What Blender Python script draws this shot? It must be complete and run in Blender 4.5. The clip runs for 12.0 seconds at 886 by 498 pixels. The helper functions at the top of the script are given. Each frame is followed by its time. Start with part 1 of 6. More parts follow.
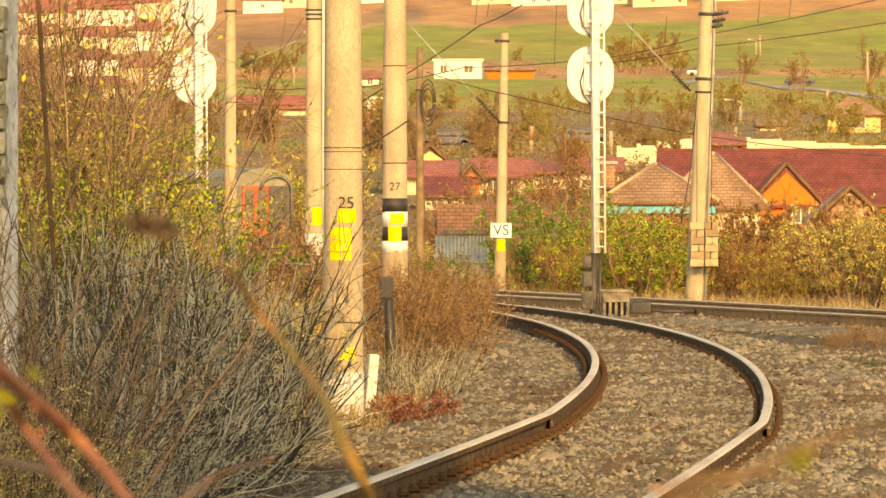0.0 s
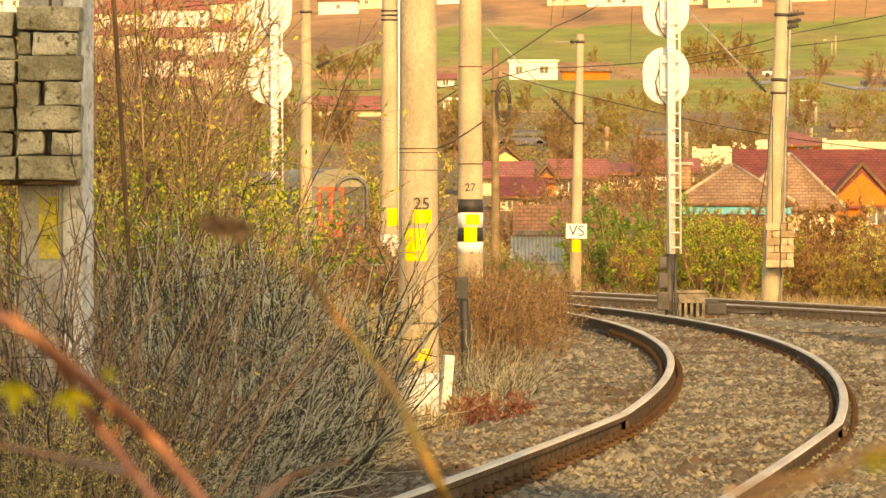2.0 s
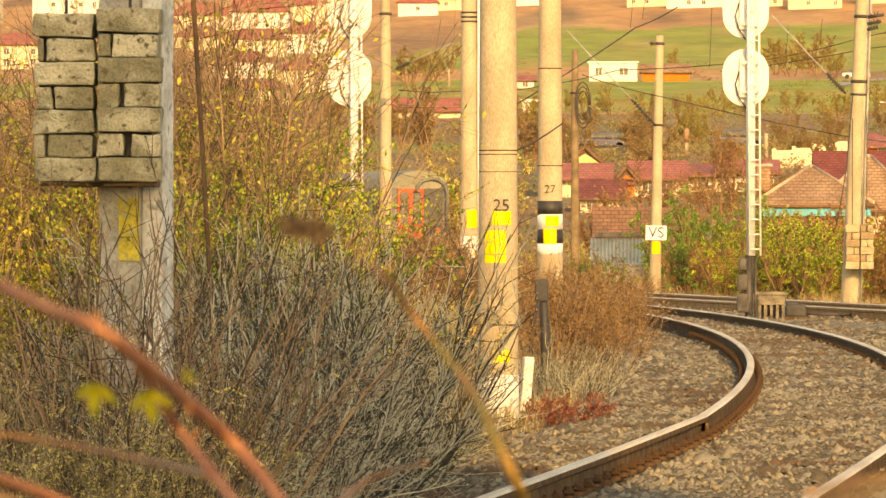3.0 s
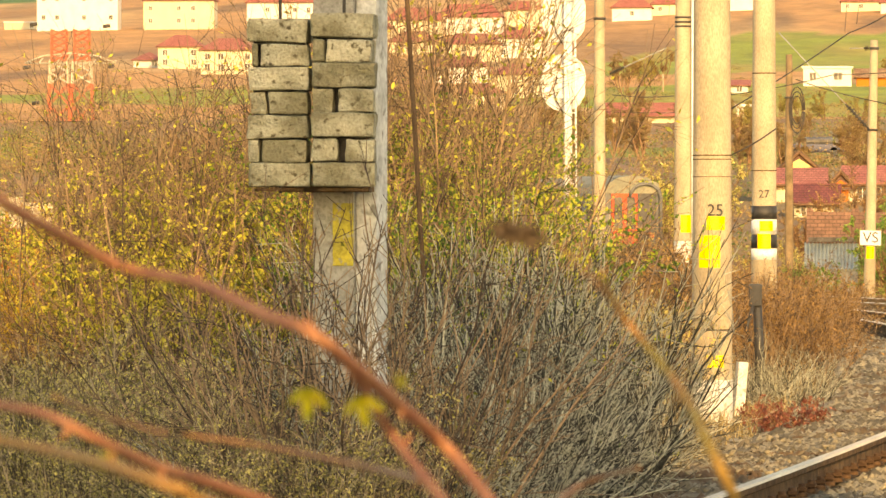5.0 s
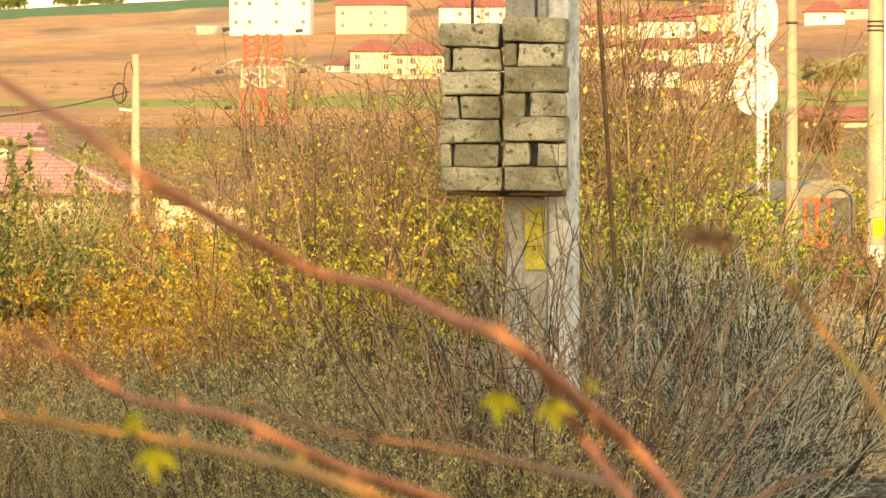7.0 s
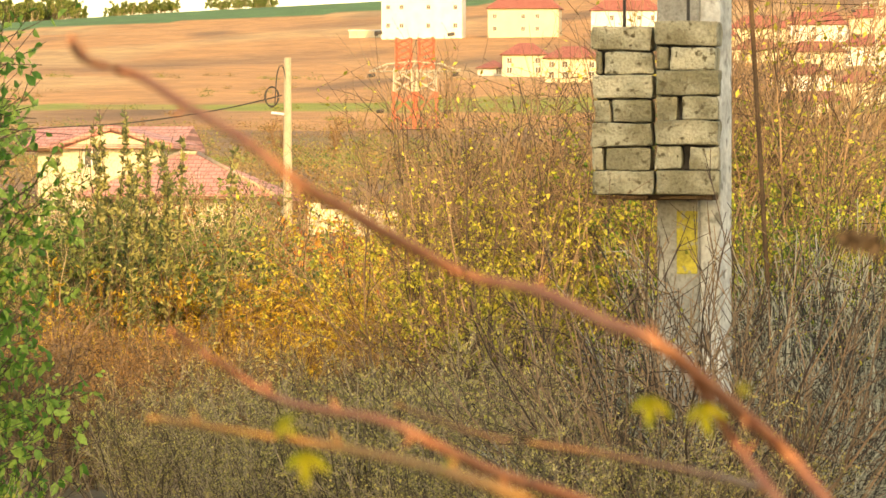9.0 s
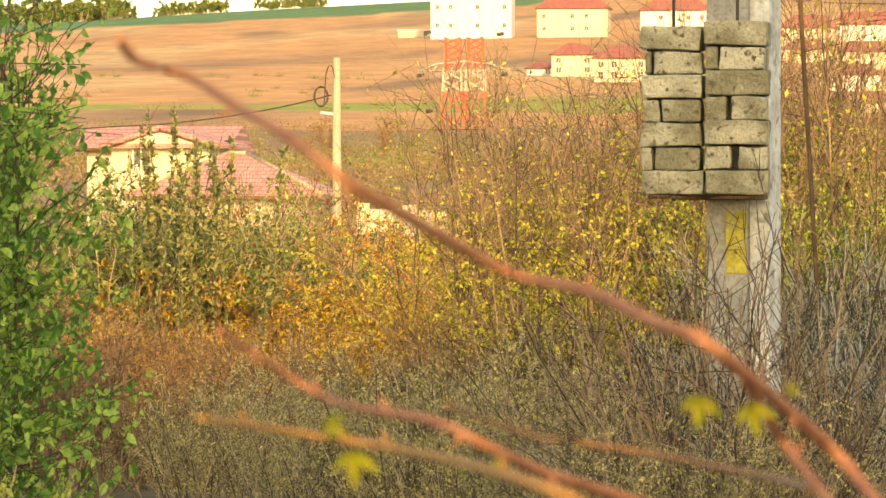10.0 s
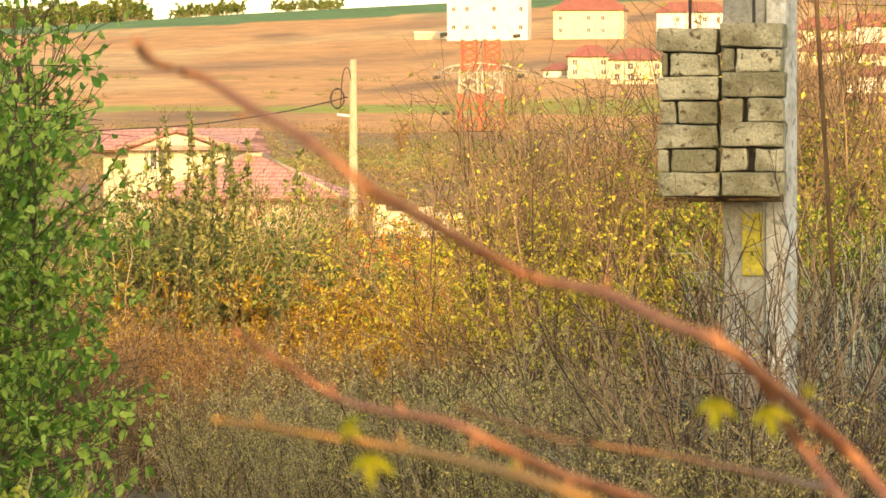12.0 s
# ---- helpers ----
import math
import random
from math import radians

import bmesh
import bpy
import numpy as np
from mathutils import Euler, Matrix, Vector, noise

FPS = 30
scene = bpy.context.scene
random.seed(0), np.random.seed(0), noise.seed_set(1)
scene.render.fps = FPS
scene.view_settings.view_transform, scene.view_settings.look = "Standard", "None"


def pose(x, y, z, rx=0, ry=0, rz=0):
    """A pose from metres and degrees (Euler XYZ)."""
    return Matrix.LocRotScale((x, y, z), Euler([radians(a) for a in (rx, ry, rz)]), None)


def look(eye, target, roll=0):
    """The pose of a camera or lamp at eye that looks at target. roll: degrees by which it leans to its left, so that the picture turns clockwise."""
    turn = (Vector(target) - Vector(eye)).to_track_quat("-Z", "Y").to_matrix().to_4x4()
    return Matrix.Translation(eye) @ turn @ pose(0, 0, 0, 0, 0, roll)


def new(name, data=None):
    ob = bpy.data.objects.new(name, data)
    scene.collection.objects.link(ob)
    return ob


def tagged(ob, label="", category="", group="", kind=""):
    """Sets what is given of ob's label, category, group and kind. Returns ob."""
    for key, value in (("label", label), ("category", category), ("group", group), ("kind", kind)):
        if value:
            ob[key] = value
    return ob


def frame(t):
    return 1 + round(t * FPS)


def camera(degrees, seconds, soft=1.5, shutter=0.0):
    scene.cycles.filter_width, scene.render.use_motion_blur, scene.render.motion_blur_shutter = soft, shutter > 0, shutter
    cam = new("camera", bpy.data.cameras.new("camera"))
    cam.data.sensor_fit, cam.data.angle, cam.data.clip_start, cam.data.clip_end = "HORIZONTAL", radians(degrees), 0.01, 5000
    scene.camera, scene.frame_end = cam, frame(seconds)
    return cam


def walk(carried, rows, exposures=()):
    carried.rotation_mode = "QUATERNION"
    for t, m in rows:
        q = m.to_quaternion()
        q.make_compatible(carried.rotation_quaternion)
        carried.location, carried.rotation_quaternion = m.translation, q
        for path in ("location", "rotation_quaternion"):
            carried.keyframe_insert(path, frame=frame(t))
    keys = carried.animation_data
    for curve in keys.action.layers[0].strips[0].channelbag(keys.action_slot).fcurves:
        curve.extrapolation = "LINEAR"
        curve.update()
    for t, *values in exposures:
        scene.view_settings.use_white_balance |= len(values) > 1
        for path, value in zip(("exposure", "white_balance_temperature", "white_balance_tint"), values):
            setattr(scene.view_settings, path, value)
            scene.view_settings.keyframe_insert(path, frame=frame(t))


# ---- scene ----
cam = camera(6.902, 12.0)
PATH = [
    (0, pose(0.00000, 0, 1.7, 89.7382, 0, 0.0000)),
    (0.5, pose(0.00001, 0, 1.7, 89.7382, 0, 0.0220)),
    (1, pose(0.00002, 0, 1.7, 89.7382, 0, 0.0837)),
    (1.5, pose(0.00007, 0, 1.7, 89.7382, 0, 0.2733)),
    (2, pose(0.00016, 0, 1.7, 89.7448, 0, 0.5884)),
    (2.5, pose(0.00024, 0, 1.7, 89.7448, 0, 0.8947)),
    (3, pose(0.00033, 0, 1.7, 89.7580, 0, 1.2098)),
    (3.2, pose(0.00036, 0, 1.7, 89.7646, 0, 1.3398)),
    (4.8, pose(0.00073, 0, 1.7, 89.7933, 0, 2.6973)),
    (5, pose(0.00078, 0, 1.7, 89.7968, 0, 2.8780)),
    (5.5, pose(0.00089, 0, 1.7, 89.8087, 0, 3.3099)),
    (6, pose(0.00099, 0, 1.7, 89.8175, 0, 3.6669)),
    (6.5, pose(0.00109, 0, 1.7, 89.8233, 0, 4.0239)),
    (7, pose(0.00118, 0, 1.7, 89.8308, 0, 4.3765)),
    (7.2, pose(0.00122, 0, 1.7, 89.8330, 0, 4.5131)),
    (8.8, pose(0.00147, 0, 1.7, 89.8554, 0, 5.4519)),
    (9, pose(0.00150, 0, 1.7, 89.8585, 0, 5.5621)),
    (9.5, pose(0.00156, 0, 1.7, 89.8616, 0, 5.7869)),
    (10, pose(0.00161, 0, 1.7, 89.8572, 0, 5.9455)),
    (10.5, pose(0.00163, 0, 1.7, 89.8590, 0, 6.0425)),
    (11, pose(0.00165, 0, 1.7, 89.8590, 0, 6.1086)),
    (11.5, pose(0.00165, 0, 1.7, 89.8704, 0, 6.0954)),
    (12, pose(0.00164, 0, 1.7, 89.8722, 0, 6.0734)),
]
walk(cam, PATH, [(0.0, 1.01, 12100, 15), (3.0, 1.03, 11800, 15), (6.0, 1.29, 10400, 11), (12.0, 1.31, 9750, 10)])
cam.data.dof.use_dof = True
cam.data.dof.focus_distance = 60.0
cam.data.dof.aperture_fstop = 62.0

# ---- world, sun, exposure ----
SUN_EL, SUN_AZ = 20.0, 166.0
world = bpy.data.worlds.new("world")
scene.world = world
world.use_nodes = True
sky = world.node_tree.nodes.new("ShaderNodeTexSky")
sky.sky_type, sky.sun_disc = "NISHITA", False
sky.sun_elevation, sky.sun_rotation = radians(SUN_EL), radians(SUN_AZ)
background = world.node_tree.nodes["Background"]
background.inputs["Strength"].default_value = 0.16
world.node_tree.links.new(sky.outputs[0], background.inputs["Color"])
sun = new("sun", bpy.data.lights.new("sun", "SUN"))
sun.data.energy, sun.data.angle, sun.data.color = 2.35, radians(0.6), (1.0, 0.74, 0.42)
az, el = radians(SUN_AZ), radians(SUN_EL)
to_sun = Vector((math.sin(az) * math.cos(el), math.cos(az) * math.cos(el), math.sin(el)))
sun.matrix_world = look(to_sun * 50, (0, 0, 0))

# ---- helpers of the place ----
F, EYE_Z, LEVEL = 13000.0, 1.7, 381.6


def sight(b, e, d):
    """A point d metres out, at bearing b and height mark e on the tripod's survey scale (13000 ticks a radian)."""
    return Vector(((b - 784) * d / F, d, EYE_Z + (LEVEL - e) * d / F))


def mesh_from(verts, faces, mats=(), smooth=False):
    me = bpy.data.meshes.new("mesh")
    me.from_pydata([tuple(v) for v in verts], [], [tuple(int(i) for i in f) for f in faces])
    for m in mats:
        me.materials.append(m)
    if smooth:
        me.polygons.foreach_set("use_smooth", [True] * len(me.polygons))
    me.update()
    return me


def raw_mesh(verts, faces, mat, smooth=False):
    """Fast mesh from numpy arrays; faces all have the same number of corners."""
    verts, faces = np.asarray(verts, np.float32), np.asarray(faces, np.int32)
    me = bpy.data.meshes.new("mesh")
    n, k = faces.shape
    me.vertices.add(len(verts))
    me.vertices.foreach_set("co", verts.ravel())
    me.loops.add(n * k)
    me.loops.foreach_set("vertex_index", faces.ravel())
    me.polygons.add(n)
    me.polygons.foreach_set("loop_start", np.arange(0, n * k, k, dtype=np.int32))
    me.materials.append(mat)
    if smooth:
        me.polygons.foreach_set("use_smooth", np.ones(n, bool))
    me.update(calc_edges=True)
    return me


def thing(name, at, label, category, group="", kind="", rz=0):
    ob = new(name)
    ob.matrix_world = pose(at[0], at[1], at[2], 0, 0, rz)
    return tagged(ob, label, category, group, kind)


def part(name, data, material, parent, label="", at=None):
    """Link a bmesh or a mesh as one object under a thing or a part."""
    if isinstance(data, bmesh.types.BMesh):
        me = bpy.data.meshes.new(name)
        data.to_mesh(me)
        data.free()
        me.materials.append(material)
    else:
        me = data
        if material is not None and not me.materials:
            me.materials.append(material)
    ob = new(name, me)
    ob.parent = parent
    if at is not None:
        ob.matrix_basis = at
    return tagged(ob, label)


def box(bm, c, s, bevel=0.0, rot=None):
    """A box of size s centred at c, with its edges bevelled."""
    made = bmesh.ops.create_cube(bm, size=1.0)["verts"]
    bmesh.ops.scale(bm, vec=s, verts=made)
    if bevel:
        edges = list({e for v in made for e in v.link_edges})
        out = bmesh.ops.bevel(bm, geom=edges, offset=bevel, segments=2, affect="EDGES", profile=0.6)
        made = list({v for f in out["faces"] for v in f.verts} | {v for v in made if v.is_valid})
    if rot is not None:
        bmesh.ops.transform(bm, matrix=rot, verts=made)
    bmesh.ops.translate(bm, vec=c, verts=made)
    return made


def a_box(c, s, bevel=0.0, rot=None):
    bm = bmesh.new()
    box(bm, c, s, bevel, rot)
    return bm


def tube(bm, points, radii, sides=12, cap=True):
    """A round tube along points, with a radius at each."""
    rings = []
    pts = [Vector(p) for p in points]
    for i, p in enumerate(pts):
        way = (pts[min(i + 1, len(pts) - 1)] - pts[max(i - 1, 0)]).normalized()
        ref = Vector((1, 0, 0)) if abs(way.x) < 0.9 else Vector((0, 1, 0))
        u = way.cross(ref).normalized()
        w = way.cross(u)
        r = radii[i] if isinstance(radii, (list, tuple)) else radii
        rings.append([bm.verts.new(p + (u * math.cos(a) + w * math.sin(a)) * r)
                      for a in (2 * math.pi * k / sides for k in range(sides))])
    for a, b in zip(rings, rings[1:]):
        for k in range(sides):
            f = bm.faces.new((a[k], a[(k + 1) % sides], b[(k + 1) % sides], b[k]))
            f.smooth = True
    if cap:
        bm.faces.new(rings[0][::-1])
        bm.faces.new(rings[-1])
    return bm


def a_tube(points, radii, sides=12):
    return tube(bmesh.new(), points, radii, sides)


def letters(text, size, material, parent, at, depth=0.002):
    """Writing in the built-in font, turned into a mesh."""
    cu = bpy.data.curves.new("writing", "FONT")
    cu.body, cu.size, cu.extrude, cu.align_x, cu.align_y = text, size, depth, "CENTER", "CENTER"
    tmp = new("writing_curve", cu)
    bpy.context.view_layer.update()
    me = bpy.data.meshes.new_from_object(tmp.evaluated_get(bpy.context.evaluated_depsgraph_get()))
    bpy.data.objects.remove(tmp)
    me.materials.clear()
    return part("writing", me, material, parent, "", at)


# ---- materials ----
def surface(name, c1, c2, scale=4.0, rough=0.85, bump=0.3, grain=60.0, metal=0.0, island=0.0, spots=None, obj=0.0, stretch=(1, 1, 1), dist=0.02, trans=0.0, spec=0.5):
    """A procedural surface: two tones mixed by noise, fine grain, relief; island or obj vary pieces."""
    m = bpy.data.materials.new(name)
    m.use_nodes = True
    nt = m.node_tree
    n, l = nt.nodes, nt.links
    b = n["Principled BSDF"]
    b.inputs["Roughness"].default_value, b.inputs["Metallic"].default_value = rough, metal
    b.inputs["Specular IOR Level"].default_value = spec
    co = n.new("ShaderNodeTexCoord")
    mp = n.new("ShaderNodeMapping")
    mp.inputs["Scale"].default_value = stretch
    if obj:
        shift = n.new("ShaderNodeMath")
        shift.operation, shift.inputs[1].default_value = "MULTIPLY", 40.0
        l.new(n.new("ShaderNodeObjectInfo").outputs["Random"], shift.inputs[0])
        l.new(shift.outputs[0], mp.inputs["Location"])
    l.new(co.outputs["Object"], mp.inputs["Vector"])
    big, fine = n.new("ShaderNodeTexNoise"), n.new("ShaderNodeTexNoise")
    for t, s, d in ((big, scale, 4), (fine, grain, 3)):
        t.inputs["Scale"].default_value, t.inputs["Detail"].default_value = s, d
        l.new(mp.outputs[0], t.inputs["Vector"])
    ramp = n.new("ShaderNodeValToRGB")
    ramp.color_ramp.elements[0].position, ramp.color_ramp.elements[1].position = 0.33, 0.67
    ramp.color_ramp.elements[0].color, ramp.color_ramp.elements[1].color = (*c1, 1), (*c2, 1)
    fac = big.outputs["Fac"]
    if island or obj:
        src = n.new("ShaderNodeNewGeometry").outputs["Random Per Island"] if island else n.new("ShaderNodeObjectInfo").outputs["Random"]
        mix = n.new("ShaderNodeMath")
        mix.operation = "MULTIPLY_ADD"
        mix.inputs[1].default_value = island or obj
        l.new(src, mix.inputs[0])
        sub = n.new("ShaderNodeMath")
        sub.operation, sub.inputs[1].default_value = "SUBTRACT", (island or obj) / 2
        l.new(fac, sub.inputs[0])
        l.new(sub.outputs[0], mix.inputs[2])
        fac = mix.outputs[0]
    l.new(fac, ramp.inputs["Fac"])
    col = ramp.outputs["Color"]
    g = n.new("ShaderNodeMixRGB")
    g.blend_type, g.inputs["Fac"].default_value = "MULTIPLY", 0.55
    gr = n.new("ShaderNodeValToRGB")
    gr.color_ramp.elements[0].position, gr.color_ramp.elements[1].position = 0.3, 0.6
    gr.color_ramp.elements[0].color = (0.45, 0.43, 0.4, 1)
    l.new(fine.outputs["Fac"], gr.inputs["Fac"])
    l.new(col, g.inputs["Color1"])
    l.new(gr.outputs["Color"], g.inputs["Color2"])
    col = g.outputs["Color"]
    if spots:
        c3, s3, lo = spots
        sp = n.new("ShaderNodeTexNoise")
        sp.inputs["Scale"].default_value, sp.inputs["Detail"].default_value = s3, 6
        l.new(mp.outputs[0], sp.inputs["Vector"])
        sr = n.new("ShaderNodeValToRGB")
        sr.color_ramp.elements[0].position, sr.color_ramp.elements[1].position = lo, lo + 0.09
        l.new(sp.outputs["Fac"], sr.inputs["Fac"])
        sm = n.new("ShaderNodeMixRGB")
        l.new(sr.outputs["Color"], sm.inputs["Fac"])
        l.new(col, sm.inputs["Color1"])
        sm.inputs["Color2"].default_value = (*c3, 1)
        col = sm.outputs["Color"]
    l.new(col, b.inputs["Base Color"])
    if bump:
        bp = n.new("ShaderNodeBump")
        bp.inputs["Strength"].default_value, bp.inputs["Distance"].default_value = bump, dist
        l.new(fine.outputs["Fac"], bp.inputs["Height"])
        l.new(bp.outputs[0], b.inputs["Normal"])
    if trans:
        tl, ad = n.new("ShaderNodeBsdfTranslucent"), n.new("ShaderNodeMixShader")
        ad.inputs["Fac"].default_value = trans
        l.new(col, tl.inputs["Color"])
        l.new(b.outputs[0], ad.inputs[1])
        l.new(tl.outputs[0], ad.inputs[2])
        l.new(ad.outputs[0], n["Material Output"].inputs["Surface"])
    return m


CONCRETE = surface("concrete", (0.37, 0.30, 0.20), (0.54, 0.45, 0.31), 3.0, 0.9, 0.35, 90, stretch=(1, 1, 0.35), spots=((0.24, 0.20, 0.15), 22, 0.66))
CONCRETE_GREY = surface("concrete_grey", (0.29, 0.28, 0.24), (0.46, 0.44, 0.38), 3.0, 0.9, 0.4, 70, spots=((0.2, 0.19, 0.15), 14, 0.62))
BLOCK = surface("cast_block", (0.25, 0.225, 0.135), (0.57, 0.53, 0.375), 7.0, 0.95, 0.9, 80, obj=0.35, spots=((0.13, 0.105, 0.055), 30, 0.575), dist=0.012)
WHITEWASH = surface("whitewash", (0.62, 0.60, 0.52), (0.82, 0.80, 0.74), 9, 0.9, 0.4, 60, spots=((0.4, 0.36, 0.28), 18, 0.57))
YELLOW = surface("yellow_paint", (0.85, 0.62, 0.01), (0.95, 0.74, 0.02), 8, 0.5, 0.1, 80)
BLACK = surface("black_paint", (0.02, 0.02, 0.02), (0.05, 0.045, 0.04), 9, 0.6, 0.2, 70)
WHITE = surface("white_paint", (0.70, 0.70, 0.68), (0.84, 0.84, 0.82), 4, 0.5, 0.1, 60)
WHITE_METAL = surface("white_metal", (0.66, 0.66, 0.63), (0.82, 0.82, 0.80), 4, 0.45, 0.1, 60)
STEEL = surface("dark_steel", (0.05, 0.045, 0.04), (0.11, 0.10, 0.09), 8, 0.6, 0.3, 60, metal=0.4)
WIRE = surface("wire", (0.03, 0.025, 0.02), (0.07, 0.055, 0.045), 8, 0.6, 0.0, 60)
RUST = surface("rusty_steel", (0.085, 0.052, 0.03), (0.18, 0.11, 0.06), 6, 0.9, 0.5, 90, spots=((0.08, 0.05, 0.03), 12, 0.62), spec=0.1)
FASTENER = surface("dark_rusted_fastener", (0.05, 0.03, 0.02), (0.12, 0.07, 0.04), 8, 0.9, 0.4, 60, spec=0.1)
DRY_RUST = surface("dry_rust", (0.32, 0.19, 0.10), (0.48, 0.30, 0.16), 5, 0.9, 0.4, 60, spec=0.1)
RAIL_TOP = surface("worn_rail_head", (0.52, 0.40, 0.27), (0.74, 0.61, 0.44), 3, 0.5, 0.1, 90, metal=0.0, stretch=(1, 0.1, 1), spec=0.3)
BALLAST = surface("ballast_bed", (0.14, 0.118, 0.075), (0.31, 0.265, 0.18), 1.5, 1.0, 1.0, 26, spots=((0.10, 0.075, 0.05), 1.1, 0.58), dist=0.04)
STONE = surface("ballast_stone", (0.14, 0.116, 0.075), (0.37, 0.32, 0.22), 1.0, 0.95, 0.3, 50, island=0.8, spots=((0.14, 0.085, 0.045), 0.7, 0.53))
BARK = surface("grey_twig", (0.045, 0.041, 0.028), (0.52, 0.51, 0.39), 3, 0.9, 0.0, 60, island=1.1)
BARK_RED = surface("red_brown_twig", (0.16, 0.08, 0.04), (0.34, 0.19, 0.10), 3, 0.85, 0.0, 60, island=0.8)
BARK_BROWN = surface("brown_twig", (0.11, 0.078, 0.045), (0.56, 0.44, 0.27), 3, 0.9, 0.0, 60, island=0.9)
BARK_DARK = surface("dark_trunk_bark", (0.09, 0.06, 0.04), (0.2, 0.14, 0.09), 5, 0.9, 0.5, 60)


def leaf_mat(name, c1, c2, trans=0.35):
    return surface(name, c1, c2, 2.0, 0.65, 0.0, 90, island=1.1, trans=trans)


LEAF_YELLOW = leaf_mat("yellow_green_leaf", (0.27, 0.27, 0.04), (0.80, 0.71, 0.12), 0.45)
LEAF_YG = leaf_mat("green_yellow_leaf", (0.12, 0.24, 0.03), (0.64, 0.66, 0.10), 0.45)
LEAF_DARK_GREEN = leaf_mat("dark_green_leaf", (0.10, 0.23, 0.04), (0.32, 0.45, 0.10))
LEAF_HEDGE = leaf_mat("hedge_leaf", (0.30, 0.26, 0.08), (0.52, 0.42, 0.14))
LEAF_GREEN = leaf_mat("green_leaf", (0.12, 0.30, 0.045), (0.50, 0.70, 0.15), 0.48)
LEAF_ORANGE = leaf_mat("orange_leaf", (0.32, 0.16, 0.03), (0.74, 0.43, 0.08), 0.4)
LEAF_GOLD = leaf_mat("golden_leaf", (0.42, 0.25, 0.03), (0.92, 0.66, 0.10), 0.45)
LEAF_RUST = leaf_mat("rust_leaf", (0.20, 0.105, 0.037), (0.49, 0.28, 0.095), 0.4)
LEAF_RED = leaf_mat("red_leaf", (0.24, 0.07, 0.05), (0.42, 0.16, 0.10))
LEAF_SCRUB = leaf_mat("scrub_leaf", (0.26, 0.175, 0.08), (0.42, 0.29, 0.13))
LEAF_DULL = leaf_mat("dull_leaf", (0.27, 0.24, 0.08), (0.78, 0.66, 0.22))


# ---- ground ----
RINGS = [(0, 0), (60, 0), (90, -0.05), (200, -0.4), (330, -0.9)]
MARKS = [(330, None), (450, 300), (600, 255), (900, 185), (1400, 90), (2200, None)]


def ridge(b):
    return -30 - (b + 500) * 0.055


def ground_z(x, y):
    d = math.hypot(x, y)
    b = 784 + F * math.atan2(x, max(y, 1e-3)) if y > 0 else 784
    b = max(-2500, min(3500, b))
    if d <= 330 or y <= 0:
        dd = min(d, 330)
        for (d0, z0), (d1, z1) in zip(RINGS, RINGS[1:]):
            if dd <= d1:
                return z0 + (z1 - z0) * (dd - d0) / (d1 - d0)
    zs = [(330, -0.9)] + [(q, EYE_Z + (LEVEL - e) * q / F) for q, e in MARKS[1:-1]] + [(2200, EYE_Z + (LEVEL - ridge(b)) * 2200 / F), (5200, 40)]
    for (d0, z0), (d1, z1) in zip(zs, zs[1:]):
        if d <= d1:
            k = (d - d0) / (d1 - d0)
            hump = noise.noise(Vector((x / 140, y / 140, 0))) * min(1, (d - 330) / 250) * d * 0.0008
            return z0 + (z1 - z0) * k + hump
    return 40.0


def field_colour(x, y):
    """Soil, meadow and scrub tones of the land; one near-black tone where the ditch is sunk."""
    d = math.hypot(x, y)
    b = 784 + F * math.atan2(x, max(y, 1e-3))
    w = noise.noise(Vector((x / 60, y / 130, 3))) * 60 + noise.noise(Vector((x / 14, y / 40, 7))) * 25
    brown, dark, green = Vector((0.70, 0.36, 0.14)), Vector((0.30, 0.17, 0.085)), Vector((0.33, 0.38, 0.05))
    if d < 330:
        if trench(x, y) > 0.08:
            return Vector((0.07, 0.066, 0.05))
        return Vector((0.22, 0.18, 0.10)).lerp(Vector((0.34, 0.26, 0.14)), 0.5 + noise.noise(Vector((x / 3, y / 6, 1))))
    q = d + w
    right = max(0.0, min(1.0, (b - 250) / 400))
    c = brown.lerp(dark, max(0, min(0.8, noise.noise(Vector((x / 45, y / 260, 5))) * 1.6)))
    c = c.lerp(dark * 0.7, max(0, min(0.75, noise.noise(Vector((x / 17, y / 150, 15))) * 2.8 - 0.7)))
    c = c.lerp(Vector((0.74, 0.50, 0.24)), max(0, min(0.6, noise.noise(Vector((x / 40, y / 200, 25))) * 1.5)))
    if q < 820:
        c = Vector((0.32, 0.19, 0.105)).lerp(Vector((0.28, 0.22, 0.09)), max(0, min(1, 0.4 + noise.noise(Vector((x / 20, y / 50, 9))))))
        if 560 < q < 640:
            c = green * 0.8
    half = 30 + 90 * right
    green = green.lerp(Vector((0.52, 0.38, 0.10)), max(0, min(0.7, 0.15 + noise.noise(Vector((x / 18, y / 60, 33))) * 1.3)))
    if abs(q - 985) < half:
        c = green
    if right > 0.4 and 1200 < q < 1200 + 330 * right:
        c = green
    if right < 0.4 and d > 1960 + 0.08 * (b + 1400):
        c = Vector((0.10, 0.24, 0.07))
    return c


